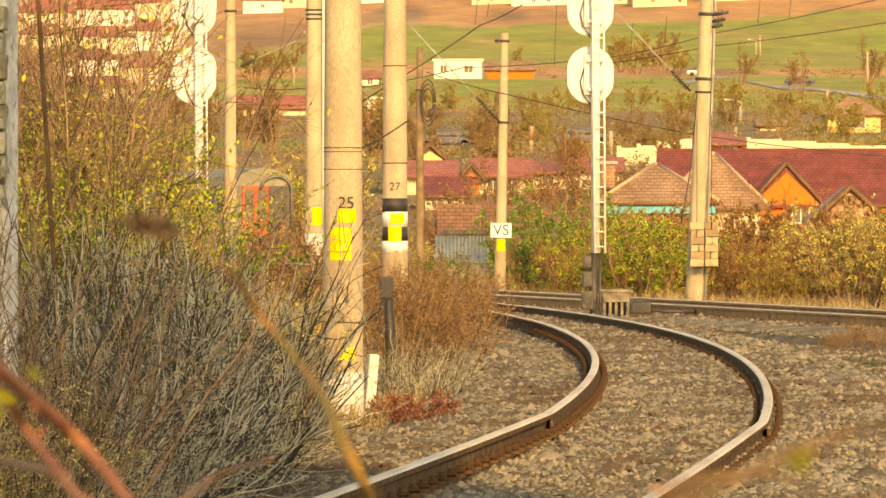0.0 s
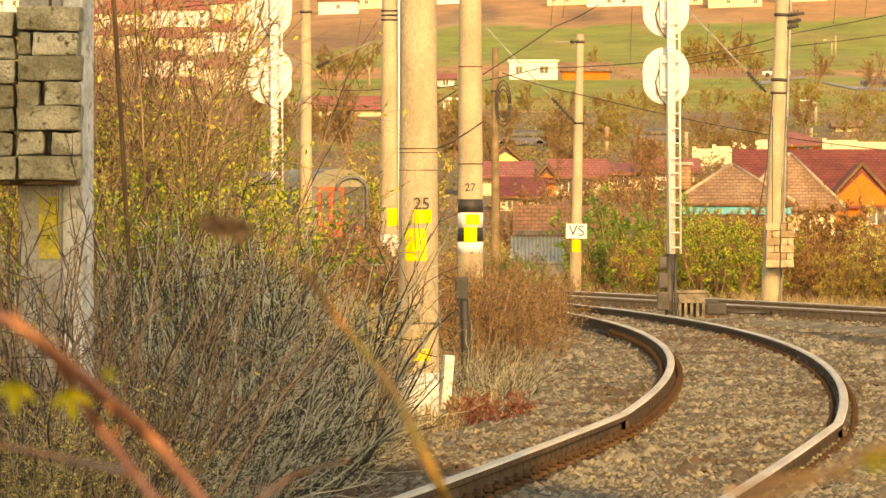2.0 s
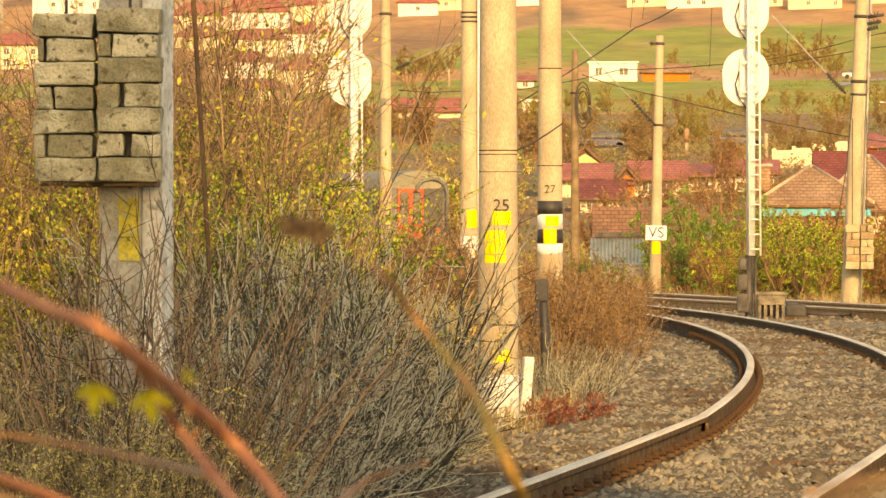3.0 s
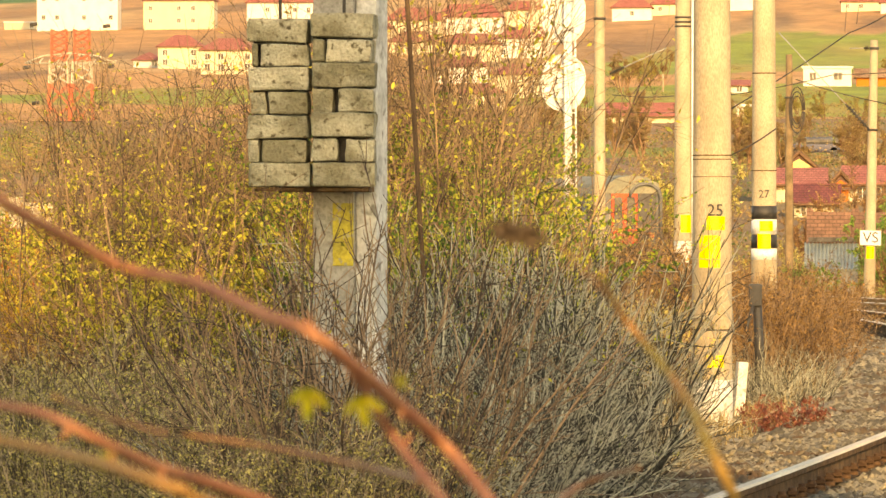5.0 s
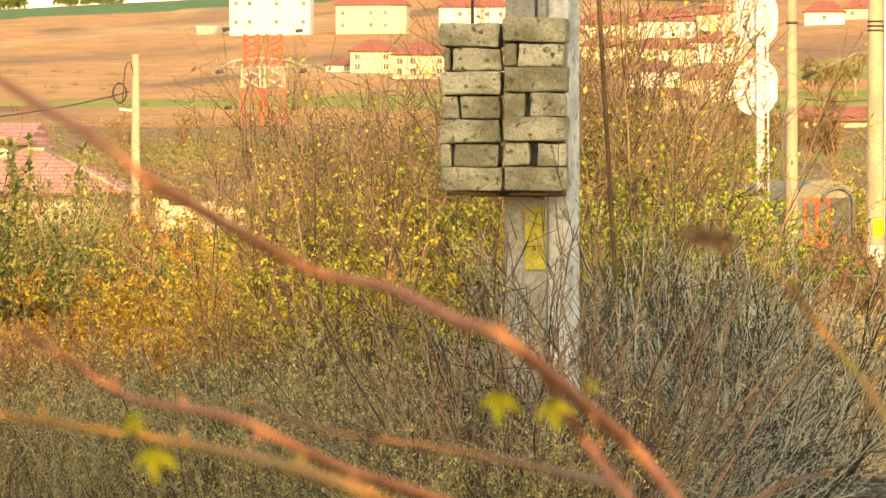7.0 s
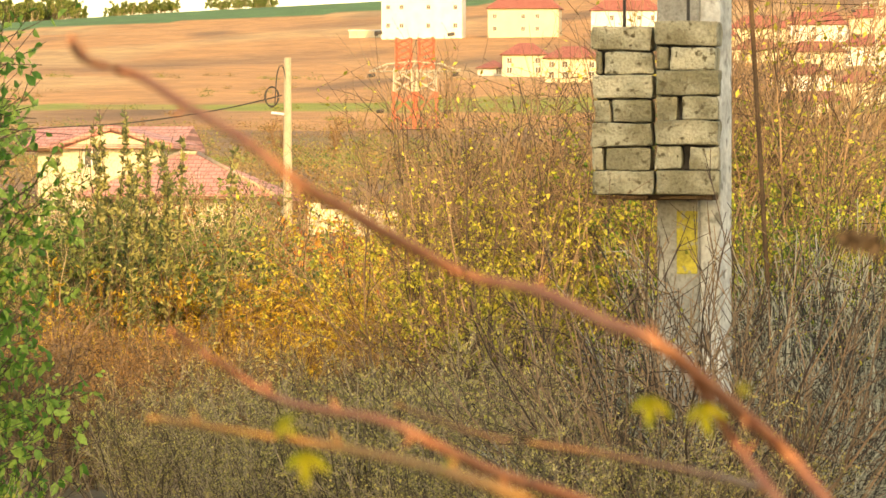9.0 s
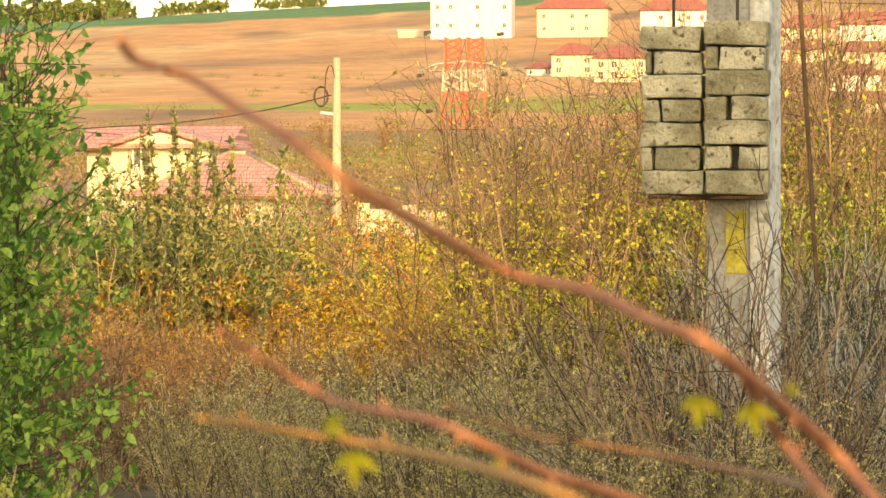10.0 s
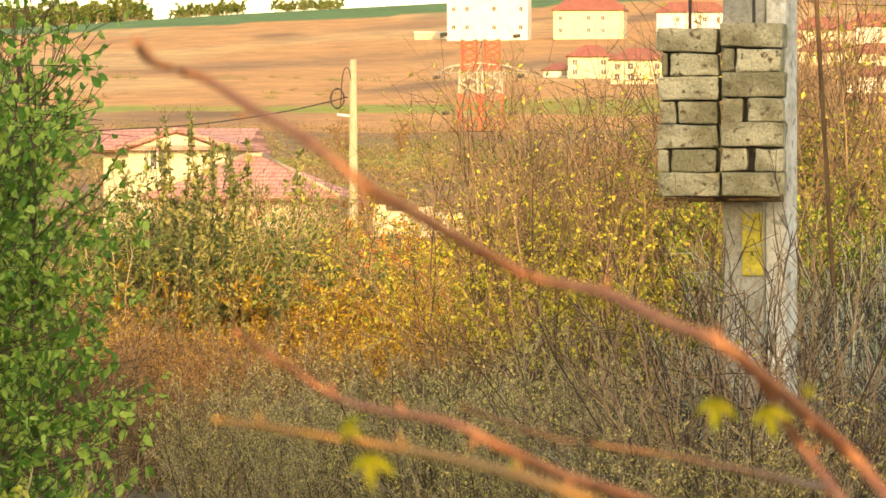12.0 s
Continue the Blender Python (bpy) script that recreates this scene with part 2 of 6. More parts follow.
def build_ground():
    fine = np.arange(-10.5, 7.01, 0.1)
    coarse = np.concatenate([np.arange(10, 345, 7.0)])
    bearing = np.radians(np.concatenate([fine, coarse]))
    rings = np.concatenate([[0.001, 4, 10, 18], np.arange(24, 140, 2.0), np.geomspace(140, 330, 24)[0:-1], np.geomspace(330, 2500, 190), [3000, 4000, 5000]])
    nb = len(bearing)
    verts, cols = [], []
    for d in rings:
        for a in bearing:
            x, y = d * math.sin(a), d * math.cos(a)
            z = ground_z(x, y)
            if 24 < d < 200:
                z += 0.06 * noise.noise(Vector((x * 0.25, y * 0.12, 0))) - trench(x, y)
            verts.append((x, y, z))
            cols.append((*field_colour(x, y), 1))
    faces = []
    for i in range(len(rings) - 1):
        for j in range(nb):
            k = (j + 1) % nb
            faces.append((i * nb + j, i * nb + k, (i + 1) * nb + k, (i + 1) * nb + j))
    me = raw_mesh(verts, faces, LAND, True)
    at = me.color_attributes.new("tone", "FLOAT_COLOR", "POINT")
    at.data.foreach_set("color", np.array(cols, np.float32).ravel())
    tagged(new("ground", me), "autumn scrubland with brown fields and green meadows on a hillside", "ground", kind="structure")


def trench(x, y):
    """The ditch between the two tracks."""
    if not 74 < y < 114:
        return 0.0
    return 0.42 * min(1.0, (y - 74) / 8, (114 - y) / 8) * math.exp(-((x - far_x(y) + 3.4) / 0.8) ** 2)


LAND = surface("land", (0.8, 0.8, 0.8), (1, 1, 1), 0.3, 1.0, 0.6, 6.0, dist=0.1)
_n, _l = LAND.node_tree.nodes, LAND.node_tree.links
_a = _n.new("ShaderNodeVertexColor")
_a.layer_name = "tone"
_m = _n.new("ShaderNodeMixRGB")
_m.blend_type, _m.inputs["Fac"].default_value = "MULTIPLY", 1.0
_b = _n["Principled BSDF"].inputs["Base Color"]
_l.new(_b.links[0].from_socket, _m.inputs["Color1"])
_l.new(_a.outputs["Color"], _m.inputs["Color2"])
_co, _mp, _st = _n.new("ShaderNodeTexCoord"), _n.new("ShaderNodeMapping"), _n.new("ShaderNodeTexNoise")
_mp.inputs["Scale"].default_value = (1.0, 0.35, 1.0)
_st.inputs["Scale"].default_value, _st.inputs["Detail"].default_value, _st.inputs["Roughness"].default_value = 0.11, 9.0, 0.68
_rp, _mx = _n.new("ShaderNodeValToRGB"), _n.new("ShaderNodeMixRGB")
_rp.color_ramp.elements[0].position, _rp.color_ramp.elements[1].position = 0.36, 0.62
_rp.color_ramp.elements[0].color, _rp.color_ramp.elements[1].color = (0.50, 0.46, 0.42, 1), (1.12, 1.08, 1.0, 1)
_mx.blend_type, _mx.inputs["Fac"].default_value = "MULTIPLY", 0.55
_l.new(_co.outputs["Object"], _mp.inputs["Vector"])
_l.new(_mp.outputs[0], _st.inputs["Vector"])
_l.new(_st.outputs["Fac"], _rp.inputs["Fac"])
_l.new(_m.outputs[0], _mx.inputs["Color1"])
_l.new(_rp.outputs["Color"], _mx.inputs["Color2"])
_l.new(_mx.outputs[0], _b)

def build_shade_wall():
    """An unseen tall plain wall, added behind the tripod to shade the near shrubs."""
    tagged(new("shade_wall_rear", mesh_from([(x, y, z) for z in (0, 21.2) for x, y in ((5.6, -8), (12.8, -8), (12.8, -18), (5.6, -18))],
           [(0, 1, 5, 4), (1, 2, 6, 5), (2, 3, 7, 6), (3, 0, 4, 7), (4, 5, 6, 7), (3, 2, 1, 0)], (CONCRETE_GREY,))), "unseen tall plain grey wall added to shade the near shrubs", "wall", kind="structure")


build_shade_wall()

# ---- the curved track ----
JOINT = 51.3


def track_x(d):
    if d > JOINT:
        a = d - JOINT
        return 1.478 + 0.05634 * a - 0.0008773 * a * a - 3.1e-6 * a ** 3
    b = JOINT - d
    return 1.478 - 0.08046 * b - 0.0003666 * b * b


HEAD_Z, CANT, GAUGE = 0.294, -0.06, 1.505
RAIL_H = 0.178
PROFILE = [(-0.0625, 0.0), (0.0625, 0.0), (0.0625, 0.012), (0.012, 0.028), (0.009, 0.1), (0.034, 0.112), (0.036, 0.138), (0.026, 0.149),
           (-0.026, 0.149), (-0.036, 0.138), (-0.034, 0.112), (-0.009, 0.1), (-0.012, 0.028), (-0.0625, 0.012)]


def sweep(centre, z_head, d0, d1, step=1.0, body=None):
    """A rail's body and its worn head, swept along a line over the ground."""
    ds = np.linspace(d0, d1, max(2, int((d1 - d0) / step)))
    verts, faces = [], []
    n = len(PROFILE)
    for d in ds:
        c, nx = centre(d), centre(d + 0.05)
        way = Vector((nx[0] - c[0], nx[1] - c[1], 0)).normalized()
        side = Vector((way.y, -way.x, 0))
        for u, v in PROFILE:
            verts.append(Vector((c[0], c[1], z_head - RAIL_H + v * RAIL_H / 0.149)) + side * u)
    for i in range(len(ds) - 1):
        for k in range(n):
            j = (k + 1) % n
            faces.append((i * n + k, i * n + j, (i + 1) * n + j, (i + 1) * n + k))
    faces += [tuple(range(n))[::-1], tuple((len(ds) - 1) * n + k for k in range(n))]
    me = mesh_from(verts, faces, (body or RUST, RAIL_TOP))
    for i, p in enumerate(me.polygons):
        if i < (len(ds) - 1) * n and i % n in (6, 7, 8):
            p.material_index = 1
    return me


def build_curve():
    for s in (-1, 1):
        z = HEAD_Z + s * CANT / 2
        line = lambda d, s=s: (track_x(d) + s * GAUGE / 2, d)
        for d0, d1 in ((20, JOINT - 0.01), (JOINT + 0.01, 150)):
            rail = thing("rail", (0, 0, 0), "brown rusty steel rail with a worn bright head on ballast", "rail", "rails of the curve")
            part("rail_body", sweep(line, z, d0, d1, 0.6), None, rail)
            if d0 > 30:
                x, y = line(JOINT)
                for side in (-1, 1):
                    part("joint_bar", a_box((x + side * 0.028, y, z - 0.085), (0.022, 0.7, 0.075), 0.006), RUST, rail)
            bolt = bmesh.new()
            box(bolt, (0, 0, 0.012), (0.06, 0.11, 0.024), 0.004)
            tube(bolt, [(0, 0, 0.02), (0, 0, 0.075)], 0.022, 6)
            box(bolt, (0, 0, 0.045), (0.055, 0.05, 0.022), 0.004)
            me = bpy.data.meshes.new("fastener")
            bolt.to_mesh(me)
            bolt.free()
            me.materials.append(FASTENER)
            d = max(d0, 32)
            while d < min(d1, 95):
                x, y = line(d)
                for side in (-1, 1):
                    part("fastener", me, None, rail, "", pose(x + side * 0.085, y, z - 0.152, 0, 0, random.uniform(-8, 8)))
                d += 0.6


def far_x(d):
    """The second track beyond the ditch, slanting away to the left."""
    return 1.0 + (134 - d) * 0.188


def build_second_track():
    for s in (-1, 1):
        rail = thing("rail", (0, 0, 0), "dark rusty rail of a second track running into the distance", "rail", "rails of the second track")
        part("rail_body", sweep(lambda d: (far_x(d) + s * GAUGE / 2 * 1.02, d), 0.30, 70, 176, 2.0, DRY_RUST), None, rail)
        clip = bpy.data.meshes.new("fastener")
        bm = a_box((0, 0, 0.015), (0.09, 0.12, 0.035), 0.008)
        bm.to_mesh(clip)
        bm.free()
        clip.materials.append(FASTENER)
        for k in range(70):
            d = 92 + 0.6 * k
            part("fastener", clip, None, rail, "", pose(far_x(d) + s * GAUGE / 2 * 1.02 - 0.1, d, 0.135))


def strip(name, centre, half, top, d0, d1, skirt, label, mat, step=1.0):
    """A raised bed of ballast: flat top and sloped shoulders."""
    cols = [(-half - skirt, -0.25), (-half - skirt * 0.45, top * 0.5), (-half, top)] + [(-half + half * 2 * k / 10, top + 0.01 * math.sin(k * 2.1)) for k in range(1, 10)] + [(half, top), (half + skirt * 0.45, top * 0.5), (half + skirt, -0.25)]
    ds = np.arange(d0, d1, step)
    verts = [(centre(d) + u + 0.05 * noise.noise(Vector((u * 2, d, 2))), d, v + 0.03 * noise.noise(Vector((u * 3, d * 1.3, 5)))) for d in ds for u, v in cols]
    n = len(cols)
    faces = [(i * n + k, i * n + k + 1, (i + 1) * n + k + 1, (i + 1) * n + k) for i in range(len(ds) - 1) for k in range(n - 1)]
    return tagged(new(name, mesh_from(verts, faces, (mat,), True)), label, "ballast", kind="structure")


OCTA = np.array([(1, 0, 0), (-1, 0, 0), (0, 1, 0), (0, -1, 0), (0, 0, 1), (0, 0, -1)], float)
OCTA_F = np.array([(0, 2, 4), (2, 1, 4), (1, 3, 4), (3, 0, 4), (2, 0, 5), (1, 2, 5), (3, 1, 5), (0, 3, 5)])


def scatter_stones(rng, centre, half, n, d0, d1, size, z, power=1.0, drop=0.14):
    d = d0 + (d1 - d0) * rng.random(n) ** power
    u = rng.uniform(-half, half, n)
    x = np.array([centre(q) for q in d]) + u
    shape = OCTA[None] * rng.uniform(0.55, 1.25, (n, 6, 1)) + rng.normal(0, 0.16, (n, 6, 3))
    a = rng.uniform(0, 6.28, n)
    ca, sa = np.cos(a)[:, None], np.sin(a)[:, None]
    sx, sy = shape[..., 0] * ca - shape[..., 1] * sa, shape[..., 0] * sa + shape[..., 1] * ca
    s = size * rng.lognormal(0, 0.42, n)[:, None]
    edge = np.clip((np.abs(u) - 1.75) / 0.65, 0, 1) * drop
    v = np.stack([sx * s + x[:, None], sy * s + d[:, None], shape[..., 2] * s * 0.7 + (z - edge + rng.uniform(-0.01, 0.02, n))[:, None]], -1)
    return v.reshape(-1, 3), (OCTA_F[None, :4] + 6 * np.arange(n)[:, None, None]).reshape(-1, 3)


def build_ballast():
    bed = strip("ballast_bed", track_x, 1.75, 0.13, 20, 152, 0.9, "grey-brown crushed stone ballast bed under the curved track", BALLAST)
    strip("ballast_bed_far", far_x, 1.9, 0.13, 70, 176, 1.0, "crushed stone ballast bed under the second track", BALLAST, 2.0)
    rng = np.random.default_rng(4)
    sets = [scatter_stones(rng, track_x, 2.55, 60000, 34, 66, 0.020, 0.13, 1.2),
            scatter_stones(rng, track_x, 2.5, 26000, 66, 130, 0.027, 0.13, 1.0),
            scatter_stones(rng, far_x, 2.2, 12000, 95, 145, 0.030, 0.13, 1.0),
            scatter_stones(rng, lambda q: far_x(q) - 4.6, 0.8, 3000, 84, 106, 0.030, 0.02, 1.0, 0.0),
            scatter_stones(rng, lambda q: far_x(q) - 2.25, 0.35, 6000, 82, 132, 0.030, 0.06, 1.0, 0.0),
            scatter_stones(rng, lambda q: far_x(q) - 2.75, 0.3, 5000, 82, 132, 0.030, -0.10, 1.0, 0.0)]
    sets += [scatter_stones(rng, lambda q: track_x(q) - 2.5, 1.35, 36000, 40, 80, 0.021, 0.035, 1.3, 0.0), scatter_stones(rng, lambda q: track_x(q) + 2.9, 1.35, 36000, 40, 80, 0.021, 0.035, 1.3, 0.0)]
    for v, f in sets:
        stuff = part("loose_stones", raw_mesh(v, f, STONE), None, bed)
        tagged(stuff, "loose grey and brown ballast stones", kind="stuff")


def build_single_stones():
    """The stones of the bed nearest to the viewer, each by itself."""
    bed = bpy.data.objects["ballast_bed"]
    rng = np.random.default_rng(14)
    kinds = []
    for k in range(8):
        v = OCTA * rng.uniform(0.6, 1.25, (6, 1)) + rng.normal(0, 0.17, (6, 3))
        kinds.append(raw_mesh(v * 0.034 * np.array([1, 1, 0.75]), OCTA_F, STONE))
    for k in range(300):
        d = 42 + 12 * random.random()
        part("stone", kinds[k % 8], None, bed, "", pose(track_x(d) + random.uniform(-1.9, 1.9), d, 0.15, random.uniform(-40, 40), random.uniform(-40, 40), random.uniform(0, 360)))


build_ground()
build_ballast()
build_single_stones()
build_curve()
build_second_track()


# ---- poles ----
def base_z(x, y):
    return ground_z(x, y) - 0.05


def pole(b, d, r0, r1, top, label, mat=CONCRETE, bands=(), lean=0.0):
    """A tapered round concrete mast; bands: (z, height, material) painted or clamped round it."""
    p = sight(b, LEVEL, d)
    z0 = base_z(p.x, p.y)
    t = thing("catenary_pole", (p.x, p.y, z0), label, "pole", "catenary poles")
    t.matrix_world = pose(p.x, p.y, z0, 0, lean, 0)
    h = top - z0
    zs = [h * k / 14 for k in range(15)]
    part("shaft", a_tube([(0, 0, z) for z in zs], [r0 + (r1 - r0) * z / h for z in zs], 40), mat, t)
    for name, z, hh, m, grow in bands:
        r = r0 + (r1 - r0) * (z - z0) / h + grow
        part(name, a_tube([(0, 0, z - z0 - hh / 2), (0, 0, z - z0 + hh / 2)], r, 40), m, t)
    return t, z0


def on_pole(t, z0, r, a, z, w, h, mat, name="plate"):
    """A thin bent plate wrapped on the face of a pole; a: angle from facing the viewer, in metres along the face."""
    bm = bmesh.new()
    k = 8
    vs = []
    for rr in (r + 0.002, r + 0.009):
        for i in range(k + 1):
            q = (a + w * (i / k - 0.5)) / r
            for zz in (z - z0 - h / 2, z - z0 + h / 2):
                vs.append(bm.verts.new((rr * math.sin(q), -rr * math.cos(q), zz)))
    n = (k + 1) * 2
    for i in range(k):
        a0 = i * 2
        bm.faces.new((vs[n + a0], vs[n + a0 + 2], vs[n + a0 + 3], vs[n + a0 + 1]))
        bm.faces.new((vs[a0], vs[n + a0], vs[n + a0 + 2], vs[a0 + 2])[::-1])
        bm.faces.new((vs[a0 + 1], vs[a0 + 3], vs[n + a0 + 3], vs[n + a0 + 1])[::-1])
    bm.faces.new((vs[0], vs[1], vs[n + 1], vs[n]))
    bm.faces.new((vs[n - 2], vs[n - 1], vs[2 * n - 1], vs[2 * n - 2])[::-1])
    return part(name, bm, mat, t)


def height(e, d):
    return EYE_Z + (LEVEL - e) * d / F


def build_poles():
    d = 61.0
    t, z0 = pole(607, d, 0.172, 0.148, 4.2, "thick round concrete catenary pole with yellow plates and number 25", CONCRETE,
                 [("clamp", height(262, d), 0.009, RUST, 0.004), ("clamp", height(269, d), 0.007, RUST, 0.004), ("wire_tie", height(570, d), 0.009, RUST, 0.004), ("wire_tie", height(300, d), 0.006, RUST, 0.003), ("whitewash", height(712, d), 0.50, WHITEWASH, 0.002)])
    r = 0.16
    on_pole(t, z0, r, -0.02, height(432, d), 0.175, 0.27, YELLOW)
    bm = a_tube([(-0.02 + 0.045 * math.cos(a), -r - 0.0085, height(437, d) - z0 + 0.055 * math.sin(a)) for a in np.linspace(0.6, 5.0, 12)], 0.003, 5)
    part("warning_mark", bm, surface("faded_mark", (0.55, 0.38, 0.02), (0.66, 0.48, 0.03), 8, 0.6, 0.1, 60), t)
    on_pole(t, z0, r, 0.035, height(382, d), 0.155, 0.115, YELLOW)
    on_pole(t, z0, 0.168, 0.03, height(626, d), 0.14, 0.10, YELLOW, "paint_patch")
    letters("25", 0.14, BLACK, t, Matrix.Translation((0.03, -r - 0.012, height(360, d) - z0)) @ pose(0, 0, 0, 90))
    d = 92.0
    t, z0 = pole(699, d, 0.168, 0.13, 6.0, "round concrete catenary pole with black and white bands and number 27", CONCRETE,
                 [("clamp", height(117, d), 0.014, RUST, 0.005), ("clamp", height(289, d), 0.014, RUST, 0.005), ("black_band", height(363, d), 0.165, BLACK, 0.002), ("white_band", height(388, d), 0.18, WHITE, 0.002), ("black_band", height(414, d), 0.17, BLACK, 0.002), ("white_band", height(437, d), 0.14, WHITE, 0.002)])
    on_pole(t, z0, 0.162, 0.0, height(414, d), 0.16, 0.19, YELLOW)
    on_pole(t, z0, 0.164, 0.03, height(387, d), 0.17, 0.13, YELLOW)
    letters("27", 0.14, BLACK, t, Matrix.Translation((0, -0.17, height(331, d) - z0)) @ pose(0, 0, 0, 90))
    d = 125.0
    t, z0 = pole(556, d, 0.165, 0.125, 7.0, "slim concrete catenary pole with a yellow plate in the scrub", CONCRETE,
                 [("clamp", height(18, d), 0.03, STEEL, 0.01), ("clamp", height(26, d), 0.03, STEEL, 0.01), ("clamp", height(34, d), 0.03, STEEL, 0.01), ("whitewash", height(450, d), 0.7, WHITEWASH, 0.002)])
    on_pole(t, z0, 0.162, 0.05, height(383, d), 0.18, 0.30, YELLOW)
    part("down_pipe", a_tube([(0.16, -0.1, 0), (0.16, -0.1, 7)], 0.02, 8), WHITE, t)
    d = 165.0
    t, z0 = pole(884, d, 0.135, 0.085, 5.8, "slender concrete catenary pole with a VS board", CONCRETE, [("clamp", height(217, d), 0.05, STEEL, 0.02), ("clamp", height(73, d), 0.06, STEEL, 0.02)], lean=1.1)
    on_pole(t, z0, 0.13, 0, height(434, d), 0.18, 0.28, YELLOW)
    part("board", a_box((0.0, -0.16, height(408, d) - z0), (0.47, 0.02, 0.33), 0.01), WHITE, t, "white board with black letters")
    letters("VS", 0.34, BLACK, t, Matrix.Translation((0.0, -0.172, height(408, d) - z0)) @ pose(0, 0, 0, 90))
    d = 138.0
    t, z0 = pole(1229, d, 0.19, 0.12, 7.2, "tapered concrete catenary pole carrying tension weights", CONCRETE, [("clamp", height(140, d), 0.06, STEEL, 0.02), ("clamp", height(163, d), 0.04, STEEL, 0.02), ("clamp", height(25, d), 0.06, STEEL, 0.02)], lean=2.3)
    for x in (0.13, 0.19):
        part("conduit", a_tube([(x, -0.12, 0), (x - 0.05, -0.1, 7.0)], 0.022, 8), CONCRETE_GREY, t)
    for k, z in enumerate((height(48, d), height(38, d), height(26, d))):
        fit = part("wire_fitting", a_tube([(0.1, -0.12, z - z0), (0.3 + 0.05 * k, -0.14, z - z0 + 0.06)], 0.03, 8), STEEL, t)
        for q in range(3):
            part("rib", a_tube([(0.16 + 0.06 * q, -0.128, z - z0 + 0.02 + 0.018 * q), (0.175 + 0.06 * q, -0.128, z - z0 + 0.024 + 0.018 * q)], 0.055, 10), STEEL, fit)
    d = 150.0
    pole(408, d, 0.13, 0.1, 7.6, "concrete catenary pole behind the leafy shrub", CONCRETE, [("clamp", height(20, d), 0.05, STEEL, 0.02)])
    d = 190.0
    pole(743, d, 0.12, 0.085, height(84, d), "old brown wooden-looking pole with coiled cables", surface("old_pole", (0.16, 0.11, 0.06), (0.30, 0.21, 0.12), 4, 0.9, 0.4, 60), [("clamp", height(160, d), 0.05, STEEL, 0.03)])


build_poles()


# ---- tension weights ----
def weight_stack(name_label, b0, b1, e_top, e_bot, d, courses, splits, depth, drop, mat=BLOCK):
    """One column of cast concrete weights hung on a rod."""
    p0, p1 = sight(b0, e_top, d), sight(b1, e_bot, d)
    w, h = p1.x - p0.x, p0.z - p1.z
    rng = random.Random(int(b0 * 7 + 99))
    t = thing("tension_weight", ((p0.x + p1.x) / 2, d, p1.z), name_label, "tension weight", "tension weights")
    ch = h / courses
    for k in range(courses):
        z = h - ch * (k + 0.5)
        cuts = splits.get(k)
        spans = [(0.0, 1.0, 0.0)] if cuts is None else [(0.03, cuts[0], 0.014), (cuts[0] + cuts[1] * 0.8, 0.985, 0.006)]
        part("core", a_box((0, 0.05, z), (w * 0.86, depth * 0.55, ch * 1.0), 0.004), STEEL, t)
        for a, b, back in spans:
            bm = bmesh.new()
            tall = ch * (0.975 if cuts is None else 0.945 - 0.05 * rng.random())
            box(bm, (0, 0, 0), ((b - a) * w - 0.006, depth - back * 2, tall), min(0.011, ch * 0.12))
            bmesh.ops.subdivide_edges(bm, edges=[e for e in bm.edges if e.calc_length() > 0.04], cuts=3, use_grid_fill=True)
            for v in bm.verts:
                q = v.co * 24 + Vector((k * 3.1, b * 9, b0 * 0.1))
                v.co += Vector([0.007 * noise.noise(q + Vector((0, 0, i * 5.7))) for i in range(3)])
                v.co += 0.010 * noise.noise(v.co * 8 + Vector((k * 2.3, a * 7, b0))) * Vector((1, 1, 0.5))
                chip = noise.noise(v.co * 17 + Vector((k * 5.1, b * 3, 8)))
                if chip > 0.3:
                    v.co.y += 0.02 * (chip - 0.3)
            part("block", bm, mat, t, "", pose((a + b) / 2 * w - w / 2 + rng.uniform(-0.006, 0.006), rng.uniform(-0.010, 0.010), z - (ch - tall) / 2 + 0.003, rng.uniform(-0.5, 0.5), rng.uniform(-0.9, 0.9), rng.uniform(-2.5, 2.5)))
    part("rod", a_tube([(0, 0, -0.03), (0, 0, h + drop)], 0.008, 8), STEEL, t)
    part("bottom_plate", a_box((0, 0, -0.012), (w * 0.8, depth * 0.6, 0.014), 0.002), RUST, t)


